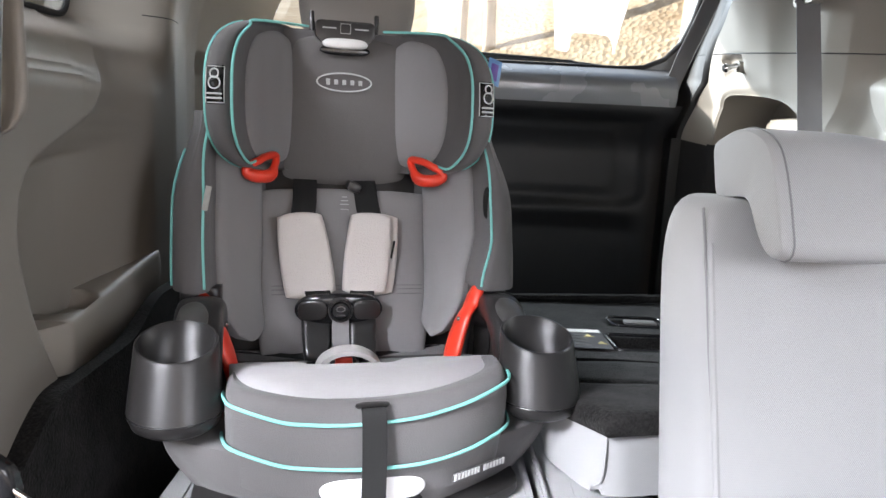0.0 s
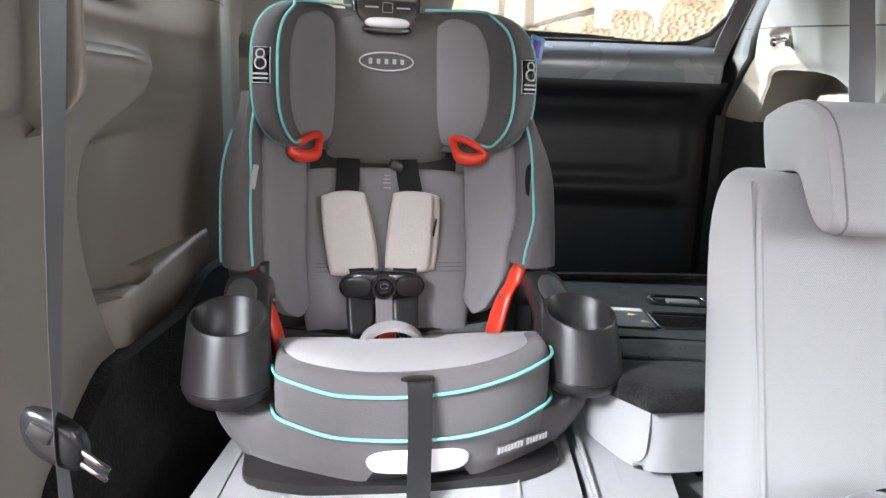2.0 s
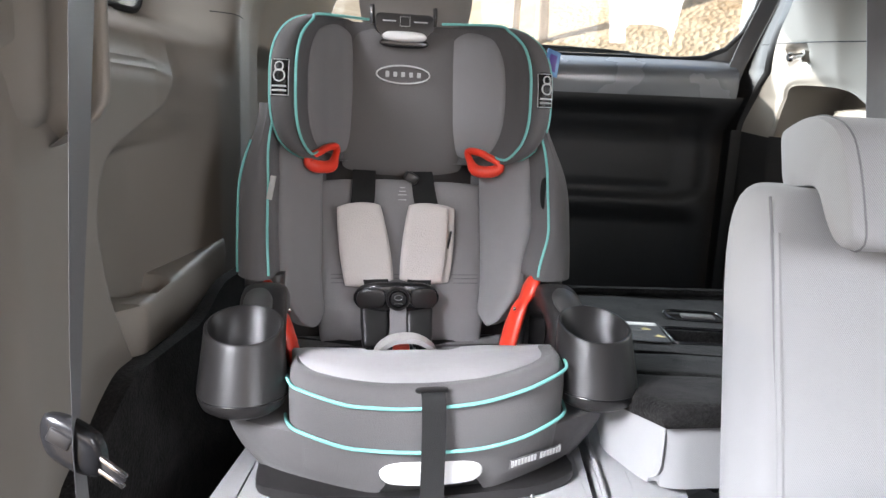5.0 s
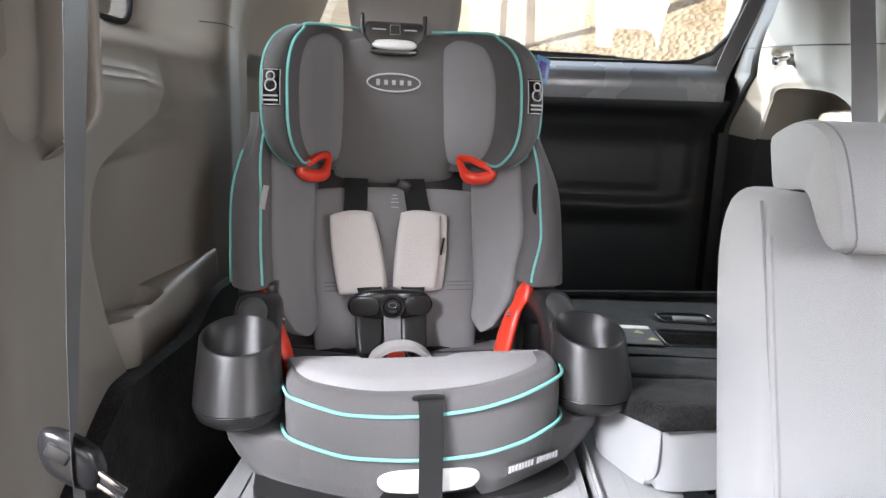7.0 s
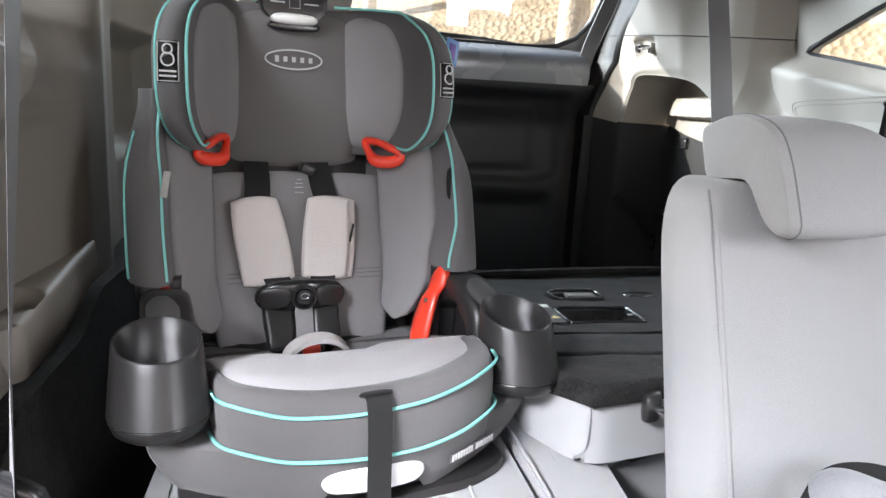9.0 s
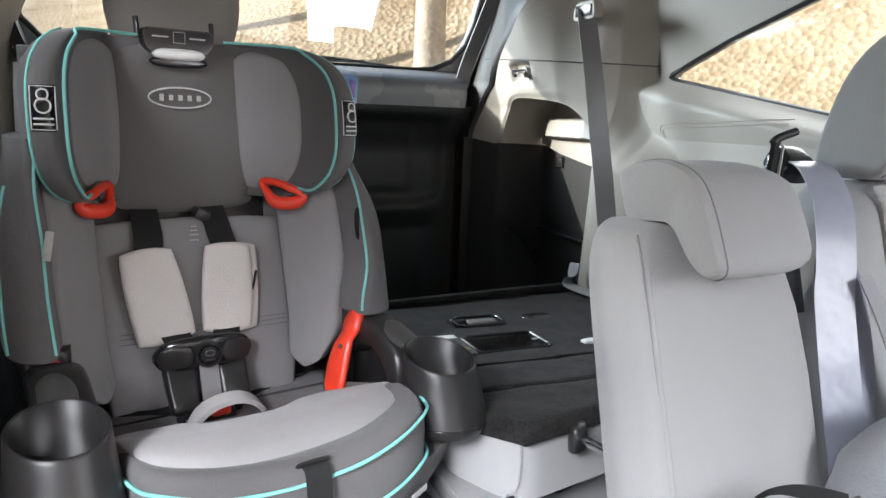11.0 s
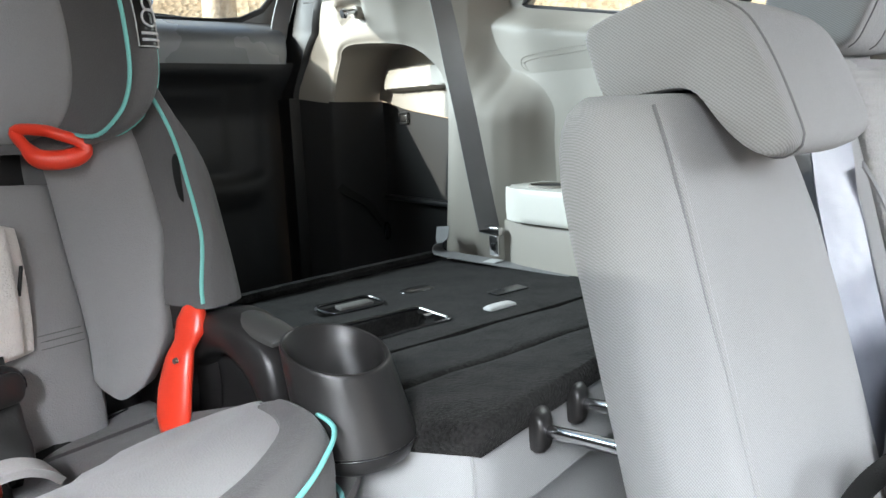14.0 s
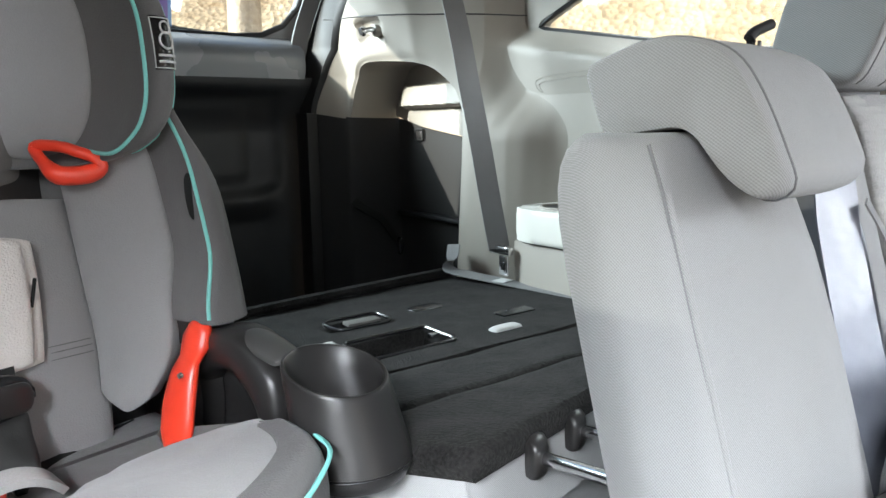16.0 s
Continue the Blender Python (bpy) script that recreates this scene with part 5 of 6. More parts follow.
def crotch_loop():
    path = spline([(-0.052, 0.205, 0.962), (-0.045, 0.19, 0.990), (-0.030, 0.18, 1.006), (-0.012, 0.176, 1.012), (0.008, 0.178, 1.010), (0.026, 0.184, 1.000), (0.040, 0.195, 0.985)], 6)
    return ribbon([p + Vector((0, 0.050, -0.017)) for p in path], (0, 1, 0.12), 0.024, 0.007)


part("crotch_pad", crotch_loop(), fabric("pale grey cloth", (0.36, 0.345, 0.335), 500, 0.6), har, "pale grey cloth crotch pad")

# seat and base
FRONT = [(-0.166, 0.30), (-0.167, 0.15), (-0.167, 0.06), (-0.162, 0.030), (-0.145, 0.006), (-0.10, -0.018), (-0.05, -0.029), (0, -0.033), (0.05, -0.029), (0.10, -0.018), (0.148, 0.006), (0.166, 0.030), (0.171, 0.06), (0.172, 0.15), (0.171, 0.30)]


def base_cover():
    plan = [(p[0], p[1]) for p in spline([(*p, 0) for p in FRONT], 4)]
    rings = []
    for z, g in ((0.905, 0.012), (0.93, 0.005), (0.945, 0.002), (0.958, 0.0), (0.985, -0.001), (1.002, 0.001), (1.010, 0.004), (1.016, 0.009), (1.0195, 0.016), (1.0205, 0.024), (1.012, 0.045), (0.95, 0.06)):
        ring = []
        for x, y in plan:
            k = abs(x) / 0.177
            up = 0.010 * max(0, k - 0.35) if z > 1.0 else 0.006 * k * k if z > 0.95 else 0
            ring.append((x * (1 - g * 2), y + g * (1 if y < 0.06 else 0), z + up + 0.030 * x * ease(0.95, 1.0, z) - 0.33 * max(0, y - 0.08) * ease(0.95, 1.0, z)))
        rings.append(ring)
    return loft(rings)


base = part("base_cover", base_cover(), CHARCOAL, child, "charcoal cloth seat base cover")


def front_line(levels, out=0.0024):
    """A line round the front of the base; levels: its height for each x."""
    pts = []
    for p in spline([(*p, 0) for p in FRONT[2:-2]], 5):
        d = Vector((p[0], (p[1] - 0.12), 0)).normalized()
        pts.append(Vector((p[0], p[1], along(levels, p[0]))) + d * out)
    return spline(pts[::3] + [pts[-1]], 3)


UPPER_LINE = [(-0.167, 1.006), (-0.145, 1.0075), (-0.12, 1.0025), (-0.10, 1.0000), (-0.05, 0.9990), (0, 1.0010), (0.05, 1.0045), (0.10, 1.0125), (0.148, 1.0225), (0.171, 1.0240)]
LOWER_LINE = [(-0.167, 0.957), (-0.145, 0.9580), (-0.12, 0.9535), (-0.10, 0.9508), (-0.05, 0.9490), (0, 0.9488), (0.05, 0.9495), (0.10, 0.9550), (0.148, 0.9650), (0.171, 0.9665)]
part("piping", tube(front_line(UPPER_LINE), 0.0021, 8), TEAL, base, "teal piping")


def seat_top():
    """Light cushion, highest near its front edge and falling to the back."""
    def place(u, v):
        y = 0.170 + 0.162 * v
        e = 1 - 0.05 * max(0, -v) ** 3
        z = along([(-1, 1.008), (-0.85, 1.0135), (-0.5, 1.013), (0, 0.993), (0.5, 0.950), (1, 0.915)], v) + 0.004 * abs(u) ** 2.5 * (1 - ease(0.0, 0.6, v))
        z -= 0.018 * (1 - ease(0.16, 0.46, abs(u + 0.05))) * ease(-0.30, 0.20, v)      # trough for the crotch strap
        yy = y + 0.070 * abs(u) ** 3.5 * max(0, -v)
        return (0.003 + 0.171 * e * u, yy, z)
    return pad(place, (0, -0.15, 1), 0.008, 0.014, 34, 34, corner=0.15, power=5)


part("seat_cushion", rumple(seat_top(), 0.002, 20), LITGREY, child, "grey cloth seat cushion, toned lighter for its light")


def skirt():
    front = [(-0.205, 0.36), (-0.238, 0.20), (-0.238, 0.075), (-0.225, 0.055), (-0.180, 0.026), (-0.10, -0.013), (-0.05, -0.025), (0, -0.029), (0.05, -0.025), (0.10, -0.013), (0.180, 0.026), (0.225, 0.055), (0.238, 0.075), (0.238, 0.20), (0.205, 0.36)]
    plan = spline([(*p, 0) for p in front], 4)
    rings = []
    for z, k in ((0.878, 0.82), (0.882, 0.845), (0.895, 0.89), (0.915, 0.945), (0.935, 0.985), (0.948, 1.0), (0.953, 0.99), (0.955, 0.95)):
        ring = []
        for p in plan:
            arch = 0.030 * ease(0.085, 0.045, abs(p[0])) * ease(0.93, 0.88, z) if p[1] < 0.05 else 0
            ring.append((p[0] * (k if abs(p[0]) > 0.1 else 1 - (1 - k) * abs(p[0]) / 0.1), p[1] + 0.012 * (0.955 - z) / 0.07, z + arch))
        rings.append(ring)
    return loft(rings)


sk = part("base_skirt", skirt(), CHARCOAL, child, "charcoal cloth lower skirt")
part("piping", tube(front_line(LOWER_LINE, 0.0045), 0.0021, 8), TEAL, sk, "teal piping")
part("recline_handle", pad(lambda u, v: (-0.003 + 0.060 * u, -0.020, 0.9165 + 0.020 * v), (0, -1, 0.1), 0.012, 0.012, 22, 14, corner=0.85, power=3, flat=0.905), WHITE, child, "white plastic recline handle")
name_tag = part("name_strip", box((0.0, 0, 0), (0.086, 0.0006, 0.0105), rot=pose(0.1265, -0.0035, 0.9215, 0, 1.0, 27)), CHARCOAL, sk, "dark strip with white lettering-like marks")
for i in range(16):
    if i == 8:
        continue
    x = -0.039 + 0.0052 * i
    part("name_stroke", box((x, -0.0011, 0), (0.0036, 0.0010, 0.0070 if i % 3 else 0.0078), rot=None), PRINT, name_tag, "white printed stroke").matrix_basis = pose(0.1265, -0.0035, 0.9215, 0, 1.0, 27)
part("base_plate", prism(rounded([(-0.205, 0.02), (-0.13, -0.012), (0, -0.024), (0.13, -0.012), (0.19, 0.02), (0.19, 0.42), (-0.20, 0.42)], [0.02, 0.03, 0.05, 0.03, 0.02, 0.02, 0.02]), "z", 0.8735, 0.886, 0.004), BLACK, child, "black plastic base plate")
part("adjuster_strap", ribbon(spline([(-0.007, 0.0, 1.010), (-0.007, -0.026, 1.017), (-0.007, -0.0395, 1.010), (-0.006, -0.043, 0.97), (-0.006, -0.046, 0.90), (-0.007, -0.062, 0.86), (-0.008, -0.10, 0.78), (-0.008, -0.14, 0.66)], 6), (1, 0, 0), 0.027, 0.002), BLACKWEB, child, "black webbing adjuster strap")
part("strap_slot", pad(lambda u, v: (-0.008 + 0.019 * u, -0.030, 1.0205 + 0.004 * v), (0, -1, 0.8), 0.004, 0.003, 12, 8, corner=0.6), BLACK, child, "black stitched strap slot")


def cup_profile():
    """Radius, height at the front and height at the back, up the outside and down the inside."""
    return [(0.020, 0.936, 0.936), (0.043, 0.937, 0.938), (0.0510, 0.944, 0.946), (0.0550, 0.957, 0.959), (0.0552, 0.9625, 0.9645), (0.0562, 0.9635, 0.9655), (0.0544, 0.985, 0.995), (0.0519, 1.015, 1.030), (0.0503, 1.034, 1.054), (0.0495, 1.044, 1.068),
            (0.0490, 1.0470, 1.0722), (0.0482, 1.0482, 1.0737), (0.0456, 1.0482, 1.0737), (0.0446, 1.0468, 1.0720), (0.0438, 1.030, 1.048), (0.0420, 0.99, 1.0), (0.043, 0.965, 0.967), (0.02, 0.962, 0.962)]


def cup(cx, cy, s, size):
    rings = []
    for r, zf, zb in cup_profile():
        r *= size
        zf, zb = (1.06 + (z - 1.06) * 0.80 if z < 1.06 else z for z in (zf, zb))
        ring = []
        for i in range(40):
            a = 2 * math.pi * i / 40
            k = 0.5 - 0.5 * math.sin(a)      # 1 at the front
            flare = 1 + 0.05 * (0.5 + 0.5 * s * math.cos(a)) * ease(0.9, 1.0, zf)
            z = zb + (zf - zb) * k
            low = 0.026 * min(1, max(0, (1.075 - z) / 0.10)) - 0.006 * ease(0.975, 0.945, z)      # the cup leans, its foot to the front
            rear = 1 - 0.42 * ease(1.06, 0.96, z) * max(0, math.sin(a)) ** 0.7      # its back wall slants in to the foot
            ring.append((cx + r * flare * math.cos(a), cy + r * 1.02 * rear * math.sin(a) - low, z + 0.25 * low))
        rings.append(ring)
    return loft(rings)


for s, cx, cy, size in ((1, 0.2170, 0.0765, 0.93), (-1, -0.2195, 0.085, 0.92)):
    arm = part("cup_holder", cup(cx, cy, s, size), CUPBLACK, child, "black plastic cup holder")

    spine = spline([(0.134, 0.975, 0), (0.138, 1.005, 0), (0.150, 1.032, 0), (0.170, 1.047, 0), (0.196, 1.058, 0), (0.232, 1.054, 0), (0.262, 1.036, 0), (0.280, 1.004, 0), (0.288, 0.965, 0), (0.290, 0.925, 0)], 5)
    rings = []
    for i, p in enumerate(spine):
        d = (spine[min(i + 1, len(spine) - 1)] - spine[max(i - 1, 0)]).normalized()
        half = along([(0, 0.010), (0.10, 0.017), (0.22, 0.024), (0.35, 0.023), (0.6, 0.022), (1, 0.015)], i / (len(spine) - 1))
        ring = []
        for j in range(24):
            a = 2 * math.pi * j / 24
            c, e = (math.copysign(abs(v) ** 0.62, v) for v in (math.cos(a), math.sin(a)))
            ring.append((s * (0.2115 + 0.0265 * c) if s > 0 else -0.206 + 0.031 * c, p.x - d.y * half * e, p.y + d.x * half * e))
        rings.append(ring)
    part("arm", loft(rings), BLACK, arm, "black plastic armrest")
    part("side_shell", prism(rounded([(0.118, 0.925), (0.295, 0.925), (0.292, 1.00), (0.262, 1.040), (0.20, 1.048), (0.135, 1.030)], 0.01), "x", s * 0.216, s * 0.226, 0.002), BLACK, arm, "black plastic side shell under the armrest")
    # black armrest top; a reflection is put into its paler grey
    part("arm_top", pad(lambda u, v, s=s: (s * 0.2115 + 0.019 * u, 0.160 + 0.034 * v, along([(0.12, 1.062), (0.16, 1.0725), (0.196, 1.079)], 0.160 + 0.034 * v) - 0.004 * u * u), (0, -0.2, 1), 0.0035, 0.004, 14, 14, corner=0.5), surface("black plastic greyed for sheen", (0.055, 0.054, 0.052), 0.34, grain=1200, bump=0.1, spec=0.7), arm, "armrest top greyed to hold its sheen")
    part("cup_seam", tube([(cx + 0.0566 * size * math.cos(a), cy - 0.0255 + 0.0572 * size * math.sin(a) * (1 - 0.40 * max(0, math.sin(a)) ** 0.7), 0.9870 - 0.001 * math.sin(a)) for a in steps(0, 2 * math.pi, 32)[:-1]], 0.0007, 5, True), GLOSSBLACK, arm)

    def lever(s=s):
        rings = []
        path = spline([(0.189, 0.225, 1.0860), (0.1880, 0.226, 1.0800), (0.182, 0.231, 1.064), (0.174, 0.236, 1.046), (0.166, 0.241, 1.026), (0.157, 0.246, 0.996), (0.151, 0.249, 0.972), (0.147, 0.250, 0.955), (0.146, 0.250, 0.950)], 4)
        wide = [0.007, 0.0150, 0.0200, 0.0145, 0.0215, 0.0265, 0.0255, 0.016, 0.005]
        deep = [0.004, 0.0085, 0.0100, 0.0075, 0.0095, 0.0100, 0.0100, 0.007, 0.003]
        for i, p in enumerate(path):
            k = i / 4
            j = min(int(k), 7)
            r, q = (w[j] + (w[j + 1] - w[j]) * (k - j) for w in (wide, deep))
            if s < 0:
                p = p + Vector((0.017, 0, -0.010))
            p = p + Vector((0, 0.22 * (p.z - 0.99) - 0.003, 0))
            rings.append([(s * (p.x + q * math.cos(a)), p.y + 0.93 * r * math.sin(a), p.z + 0.30 * r * math.sin(a)) for a in steps(0, 2 * math.pi, 22)[:-1]])
        return loft(rings)
    lv = part("lock_lever", lever(), RED, child, "glossy red plastic lap belt guide")
    part("lever_screw", loft([[(s * (0.1590 - 0.003 * k + (0.017 if s < 0 else 0)), 0.236 + r * math.cos(a), 1.036 + r * math.sin(a)) for a in steps(0, 2 * math.pi, 12)[:-1]] for k, r in ((0, 0.0035), (1, 0.003))]), CHROME, lv, "small steel screw")
    part("hinge_housing", prism(rounded([(0.26, 0.92), (0.42, 0.92), (0.42, 1.05), (0.33, 1.075), (0.265, 1.06), (0.25, 1.0)], 0.012), "x", s * 0.188, s * 0.214, 0.005), BLACK, child, "black plastic hinge housing")
    part("bolster_catch", box((s * 0.222, 0.262, 1.083), (0.014, 0.03, 0.012), 0.003), CHROME, child, "small steel catch")
part("wing_tag", box((0, 0, 0), (0.026, 0.002, 0.040), 0.0008, rot=pose(0.2185, 0.325, 1.405, -8, 14, 20)), TAG_EDGE, child, "blue and purple printed tag hanging at the headrest")
part("wing_tag_face", box((0, -0.0012, 0), (0.014, 0.0008, 0.026), 0.0002, rot=pose(0.2185, 0.325, 1.405, -8, 14, 20)), TAG, child, "purple printed square")

# ---- belts and fittings ----
belt = thing("seat_belt", "grey seat belt hanging by the pillar with black tongue", "seat belt", (-0.3, 0.62, 0.6), group="seat belts")
way = [Vector((math.cos(a), math.sin(a), 0)) for a in (radians(d) for d in (-91, -81, -77, -71, -66, -70, -80))]
pts = [(-0.268, 0.62, 1.78), (-0.2755, 0.62, 1.40), (-0.284, 0.62, 1.28), (-0.294, 0.62, 1.15), (-0.299, 0.62, 1.06), (-0.303, 0.63, 0.98), (-0.315, 0.66, 0.62)]
part("webbing", ribbon(pts, way, 0.046, 0.00015), WEBBING, belt)
tongue = part("tongue_grip", pad(lambda u, v: (-0.298 + 0.025 * u, 0.612, 1.053 + 0.022 * v + 0.010 * -u), (0.1, -1, 0.3), 0.009, 0.009, 16, 14, corner=0.7, power=3), GLOSSBLACK, belt, "black plastic tongue grip")
part("grip_slot", box((-0.303, 0.6035, 1.062), (0.020, 0.004, 0.012), 0.002, rot=pose(0, 0, 0, 0, 28, 0)), BLACK, tongue)
for dz in (0.0045, -0.0045):
    part("tongue_plate", box((-0.2675 + dz * 0.3, 0.610, 1.0345 + dz), (0.030, 0.003, 0.0042), 0.001, rot=pose(0, 0, 0, 0, 35, 0)), CHROME, tongue, "polished steel tongue")
part("tongue_web", box((-0.2675, 0.6108, 1.0345), (0.028, 0.002, 0.006), 0.0005, rot=pose(0, 0, 0, 0, 35, 0)), GLOSSBLACK, tongue)

rear_belt = thing("seat_belt", "grey seat belt hanging from the rear pillar with its buckle clipped", "seat belt", (0.81, 1.6, 0.9), group="seat belts")
part("webbing", ribbon(spline([(0.812, 1.700, 1.635), (0.808, 1.685, 1.60), (0.798, 1.622, 1.45), (0.797, 1.592, 1.35), (0.801, 1.567, 1.25), (0.803, 1.537, 1.13), (0.806, 1.512, 1.03)], 6), (0.97, -0.22, 0), 0.048, 0.0016), WEBBING, rear_belt)
guide = part("belt_guide", prism(rounded([(1.655, 1.652), (1.735, 1.652), (1.742, 1.612), (1.65, 1.612)], 0.01), "x", 0.800, 0.826, 0.004), TRIM, rear_belt, "moulded belt outlet")
part("guide_slot", box((0.7995, 1.695, 1.632), (0.006, 0.066, 0.026), 0.002), GLOSSBLACK, guide)
part("webbing_return", ribbon(spline([(0.80, 1.655, 1.02), (0.790, 1.650, 0.985), (0.783, 1.640, 0.970), (0.778, 1.61, 0.968), (0.782, 1.55, 0.968), (0.80, 1.46, 0.966), (0.82, 1.32, 0.966), (0.83, 1.20, 0.966)], 6),
     [Vector((0.1, 1, 0))] * 4 + [Vector((0.1, 1, 0)).lerp(Vector((1, 0.25, 0)), i / 8) for i in range(9)] + [Vector((1, 0.25, 0))] * 36, 0.047, 0.0016), WEBBING, rear_belt)
part("belt_label", box((0.793, 1.487, 0.9688), (0.034, 0.028, 0.0008), rot=pose(0, 0, 0, 0, 0, 12)), PRINT, rear_belt, "white printed label on the belt")
tg = part("tongue_bar", box((0.803, 1.503, 1.028), (0.016, 0.062, 0.018), 0.005), CHROME, rear_belt, "steel tongue shoulder")
part("tongue_plate", box((0.800, 1.490, 0.998), (0.006, 0.026, 0.040), 0.002), CHROME, tg, "polished steel tongue")
part("tongue_hole", box((0.7965, 1.490, 0.996), (0.003, 0.011, 0.014), 0.001), GLOSSBLACK, tg)
part("stalk", ribbon([(0.834, 1.472, 1.05), (0.838, 1.455, 0.99), (0.842, 1.435, 0.90)], (0, 1, 0.2), 0.022, 0.012), BLACK, rear_belt, "black buckle stalk")

front_belt = thing("seat_belt", "grey seat belt drawn down across the edge of the outer seat", "seat belt", (0.5, 0.75, 0.9), group="seat belts")
PALEWEB = surface("pale blue-grey belt webbing", (0.25, 0.263, 0.31), 0.34, grain=1200, bump=0.2, vary=0.10, stain=30, weave=900, soft=0.45)
part("webbing", ribbon(spline([(0.615, 0.865, 1.328), (0.605, 0.835, 1.318), (0.592, 0.800, 1.285), (0.580, 0.780, 1.250), (0.571, 0.766, 1.208), (0.564, 0.757, 1.175), (0.559, 0.738, 1.11), (0.557, 0.722, 1.055), (0.556, 0.705, 0.998), (0.556, 0.69, 0.94)], 6), (0.9, -0.3, 0), 0.050, 0.0016), PALEWEB, front_belt)
part("webbing_fold", ribbon(spline([(0.610, 0.835, 1.306), (0.601, 0.800, 1.272), (0.594, 0.778, 1.215), (0.606, 0.762, 1.17), (0.606, 0.742, 1.10), (0.600, 0.726, 1.045), (0.588, 0.71, 0.995), (0.575, 0.695, 0.94)], 6), (0.95, 0.15, 0), 0.050, 0.0016), PALEWEB, front_belt)
# same belt again, its shade put into a greyer colour
part("webbing_lap", ribbon(spline([(0.603, 0.752, 1.20), (0.612, 0.735, 1.165), (0.632, 0.714, 1.10), (0.652, 0.694, 1.03), (0.665, 0.68, 0.97)], 6), (1, 0.35, 0), 0.042, 0.0016), surface("grey webbing in a shaded tone", (0.24, 0.24, 0.25), 0.5, grain=1200, bump=0.3, vary=0.12, stain=20, weave=900), front_belt)
part("belt_cover", pad(lambda u, v: (0.612 + 0.034 * u, 0.885 + 0.02 * v, 1.322 + 0.014 * v), (0, -0.4, 1), 0.018, 0.01, 14, 12, corner=0.7), GLOSSBLACK, front_belt, "black rounded belt outlet")
hook = thing("strap_hook", "black webbing strap end with a plastic hook", "strap", (0.51, 0.83, 1.30))
part("strap", ribbon([(0.528, 0.840, 1.295), (0.525, 0.834, 1.330), (0.523, 0.831, 1.356)], (0.85, 0.3, 0), 0.015, 0.005), BLACKWEB, hook)
part("hook_loop", tube(spline([(0.517, 0.830, 1.351), (0.524, 0.8295, 1.357), (0.538, 0.829, 1.362), (0.550, 0.828, 1.366)], 5), 0.0052, 10), RUBBER, hook)
part("hook_edge", ribbon([(0.5375, 0.836, 1.300), (0.5335, 0.830, 1.335), (0.5315, 0.8275, 1.350)], (1, 0, 0), 0.0018, 0.003), PRINT_GREY, hook)

coat = thing("cargo_hook", "chromed cargo net hook on a round base", "hook", (0.747, 1.9, 1.497))
part("base", tube([(0.790, 1.908, 1.496), (0.764, 1.908, 1.495), (0.762, 1.908, 1.495)], [0.015, 0.014, 0.011], 16), TRIM, coat)
part("stud", tube([(0.765, 1.907, 1.497), (0.738, 1.906, 1.492)], [0.008, 0.007], 14), CHROME, coat, "chromed stud")
part("knob", tube([(0.739, 1.906, 1.492), (0.734, 1.906, 1.491), (0.729, 1.906, 1.490)], [0.011, 0.012, 0.009], 14), CHROME, coat, "chromed knob")
latch = thing("cargo_latch", "small square latch set in the side lining", "latch", (0.925, 1.964, 1.256))
part("frame", tube([(0.926, y, z) for y, z in rounded([(1.948, 1.240), (1.982, 1.240), (1.982, 1.266), (1.948, 1.266)], 0.004)], 0.003, 6, True), TRIM_DARK, latch)
part("catch", box((0.928, 1.965, 1.253), (0.006, 0.026, 0.018), 0.002), BLACK, latch)
strap = thing("cargo_strap", "dark strap with a ring hanging on the side lining", "strap", (0.90, 2.0, 1.0))
part("strap", ribbon(spline([(0.775, 2.085, 1.10), (0.80, 2.06, 1.07), (0.86, 2.052, 1.03), (0.90, 2.045, 0.97)], 5), (0, 0.3, 1), 0.022, 0.003), BLACKWEB, strap)
part("ring", tube([(0.905, 2.035 + 0.012 * math.cos(a), 0.955 + 0.022 * math.sin(a)) for a in steps(0, 2 * math.pi, 20)[:-1]], 0.003, 8, True), GLOSSBLACK, strap)
wiper = thing("rear_wiper", "black rear wiper lying along the window", "wiper", (0.4, 2.26, 1.515))
part("arm", tube([(0.13, 2.262, 1.530), (0.35, 2.262, 1.524), (0.52, 2.262, 1.512)], [0.006, 0.005, 0.003], 8), BLACK, wiper)
part("blade", box((0.25, 2.264, 1.521), (0.34, 0.008, 0.010), 0.003), BLACK, wiper)

# ---- padded infant insert lying on the second row ----
nest = thing("infant_lounger", "pale grey plush infant lounger with a white lining on the seat", "infant lounger", (0.45, 0.55, 0.9))


def roll(path, radii, wob=0.05, seed=0):
    pts = [Vector(p) for p in spline(path, 12)]
    n = len(pts)
    rr = []
    for i in range(n):
        k = i / (n - 1) * (len(radii) - 1)
        j = min(int(k), len(radii) - 2)
        rr.append((radii[j] + (radii[j + 1] - radii[j]) * (k - j)) * (1 + wob * noise.noise(Vector((i * 0.18, seed, 0)))))
    far = 0.0      # the near end closes in a round nose
    for i in range(n):
        far += (pts[i] - pts[i - 1]).length if i else 0
        d = min(1, (far + 0.0015) / (1.1 * radii[0]))
        rr[i] *= math.sqrt(max(0, 1 - (1 - d) ** 2))
    return rumple(tube(pts, rr, 28), 0.004, 16, seed)


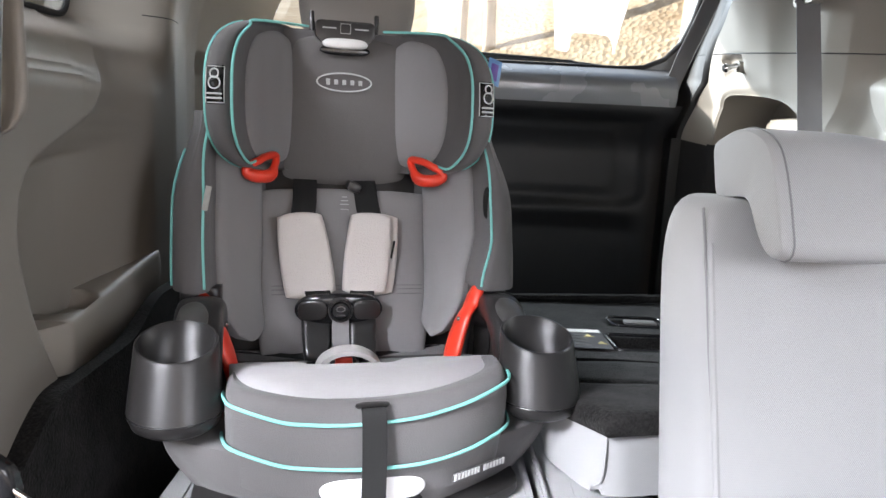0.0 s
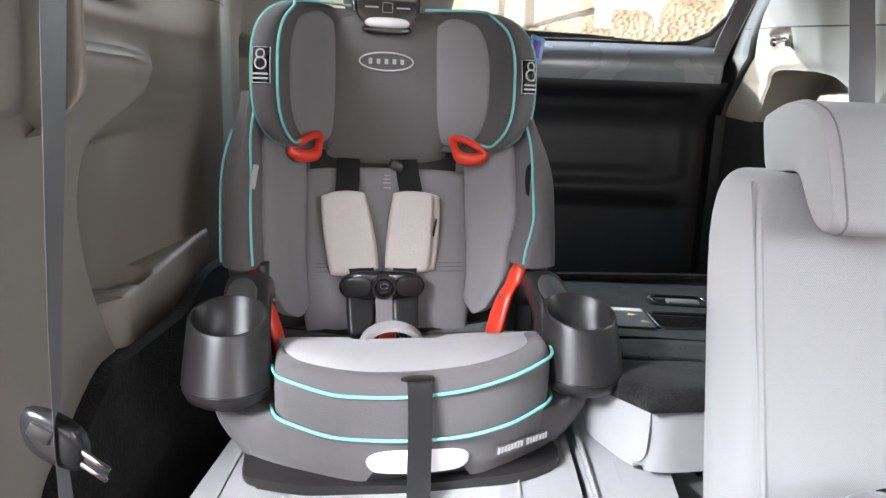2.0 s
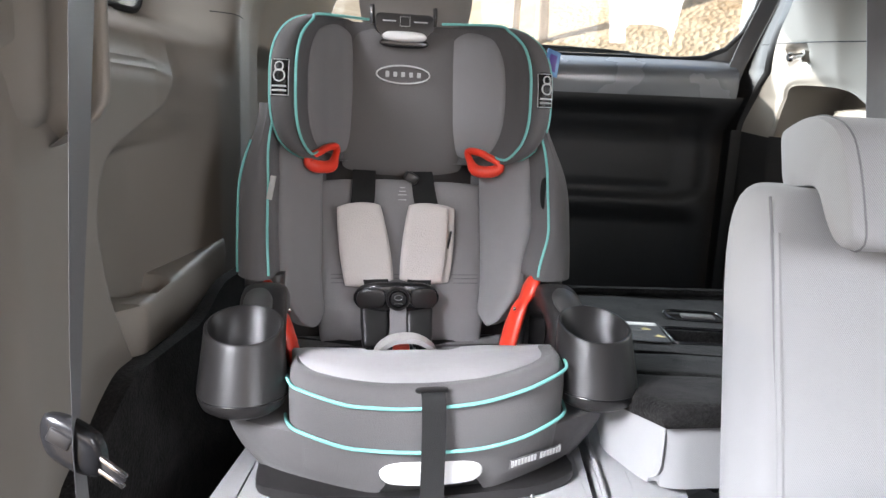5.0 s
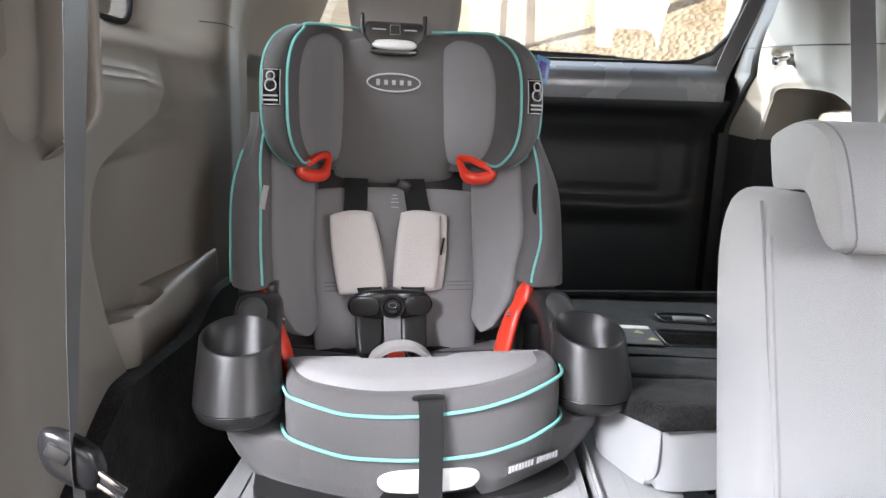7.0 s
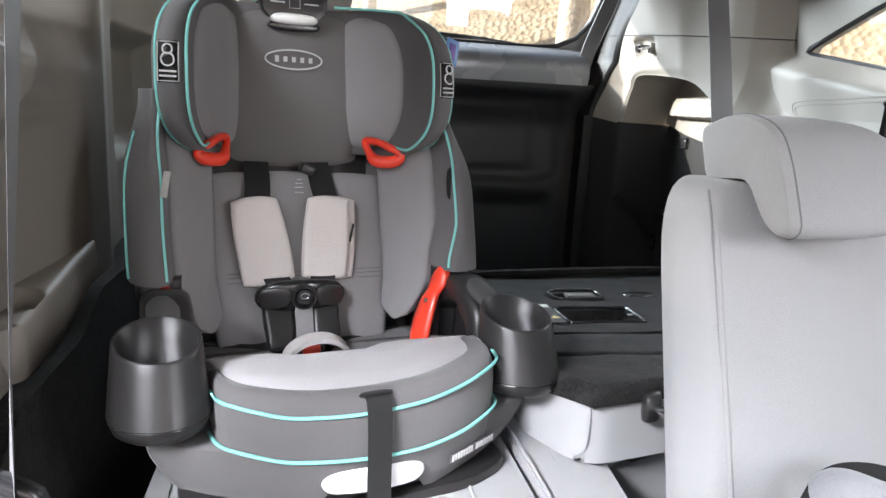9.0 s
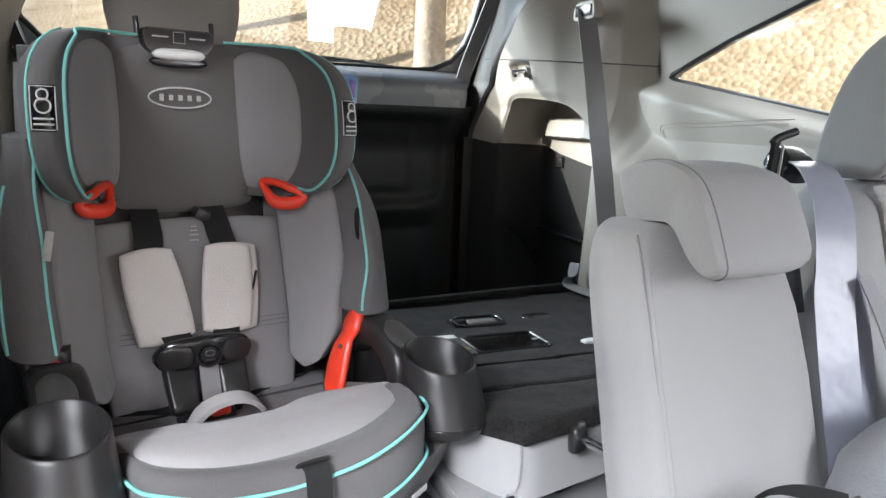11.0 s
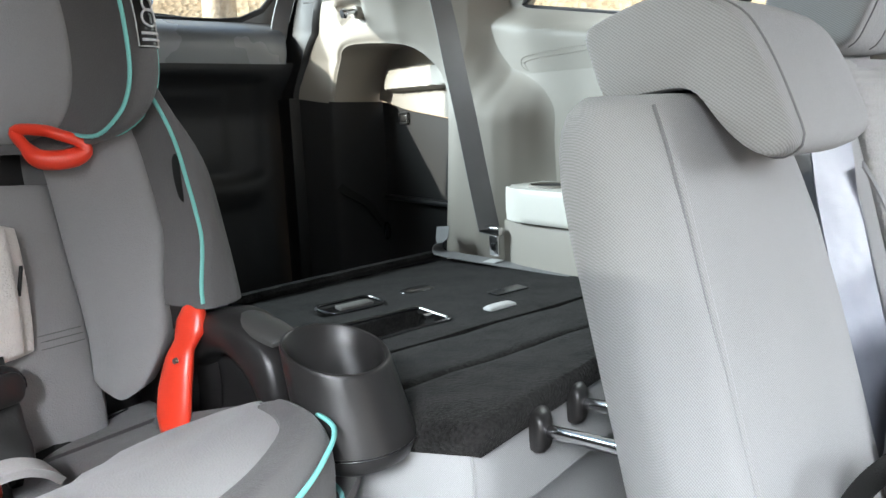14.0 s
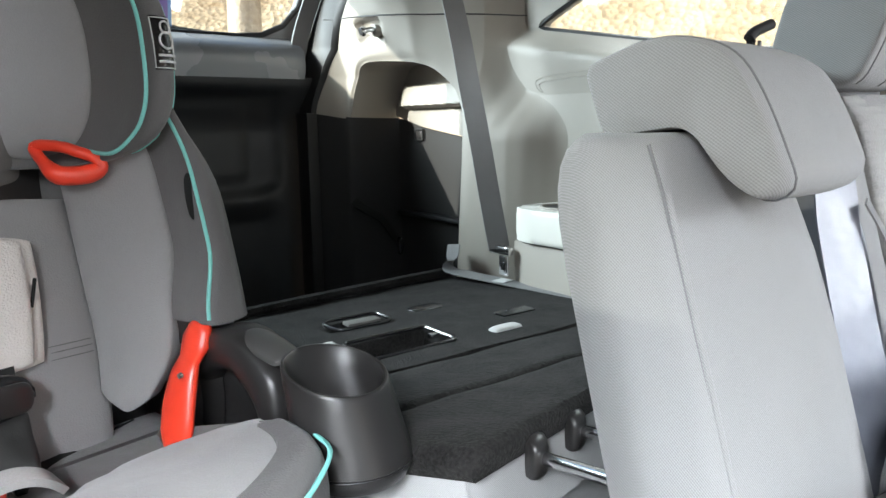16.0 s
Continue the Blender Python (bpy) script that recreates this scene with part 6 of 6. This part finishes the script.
part("front_roll", roll([(0.304, 0.609, 1.031), (0.312, 0.599, 1.034), (0.3356, 0.580, 1.035), (0.3909, 0.5507, 1.0142), (0.4996, 0.4924, 0.9411), (0.5986, 0.4479, 0.8759)], [0.022, 0.022, 0.022, 0.023, 0.026, 0.030]), INFANT, nest)
part("low_roll", roll([(0.303, 0.607, 1.015), (0.312, 0.590, 1.004), (0.3355, 0.568, 0.990), (0.3808, 0.5448, 0.963), (0.4901, 0.4869, 0.887), (0.5899, 0.4428, 0.8261)], [0.026, 0.033, 0.038, 0.041, 0.043, 0.043], seed=3), INFANT, nest)
part("roll_seam", tube(spline([(0.505, 0.5912, 1.032), (0.520, 0.585, 1.044), (0.545, 0.580, 1.058), (0.575, 0.577, 1.066), (0.61, 0.575, 1.070)], 8), 0.0009, 6), INFANT, nest, "stitched grey seam")
part("side_roll", roll([(0.472, 0.640, 0.93), (0.482, 0.638, 0.968), (0.506, 0.634, 1.008), (0.547, 0.628, 1.034), (0.61, 0.62, 1.036), (0.70, 0.61, 1.022), (0.80, 0.60, 0.995), (0.92, 0.58, 0.955)], [0.030, 0.034, 0.043, 0.050, 0.052, 0.050, 0.046, 0.04], 0.07, seed=5), INFANT, nest)
part("lining", rumple(pad(lambda u, v: (0.650 + 0.17 * u + 0.03 * v, 0.552 + 0.045 * v, 0.955 + 0.048 * v + 0.004 * u + 0.006 * noise.noise(Vector((u * 2, v * 2, 1)))), (0, -0.5, 1), 0.03, 0.02, 40, 34, corner=0.5), 0.010, 14), WHITE_CLOTH, nest, "white cotton lining")
part("strap", ribbon(spline([(0.333, 0.665, 0.90), (0.3338, 0.652, 0.960), (0.3352, 0.645, 0.993), (0.335, 0.634, 1.019), (0.344, 0.623, 1.0365), (0.366, 0.617, 1.040), (0.3917, 0.612, 1.035), (0.4215, 0.606, 1.026)], 6), (0.3, 0.5, 0.8), 0.013, 0.004), BLACKWEB, nest, "black webbing strap")
part("strap_hook", tube(spline([(0.4215, 0.604, 1.026), (0.4305, 0.602, 1.030), (0.4355, 0.602, 1.024), (0.4305, 0.602, 1.018)], 4), 0.0022, 8), CHROME, nest)
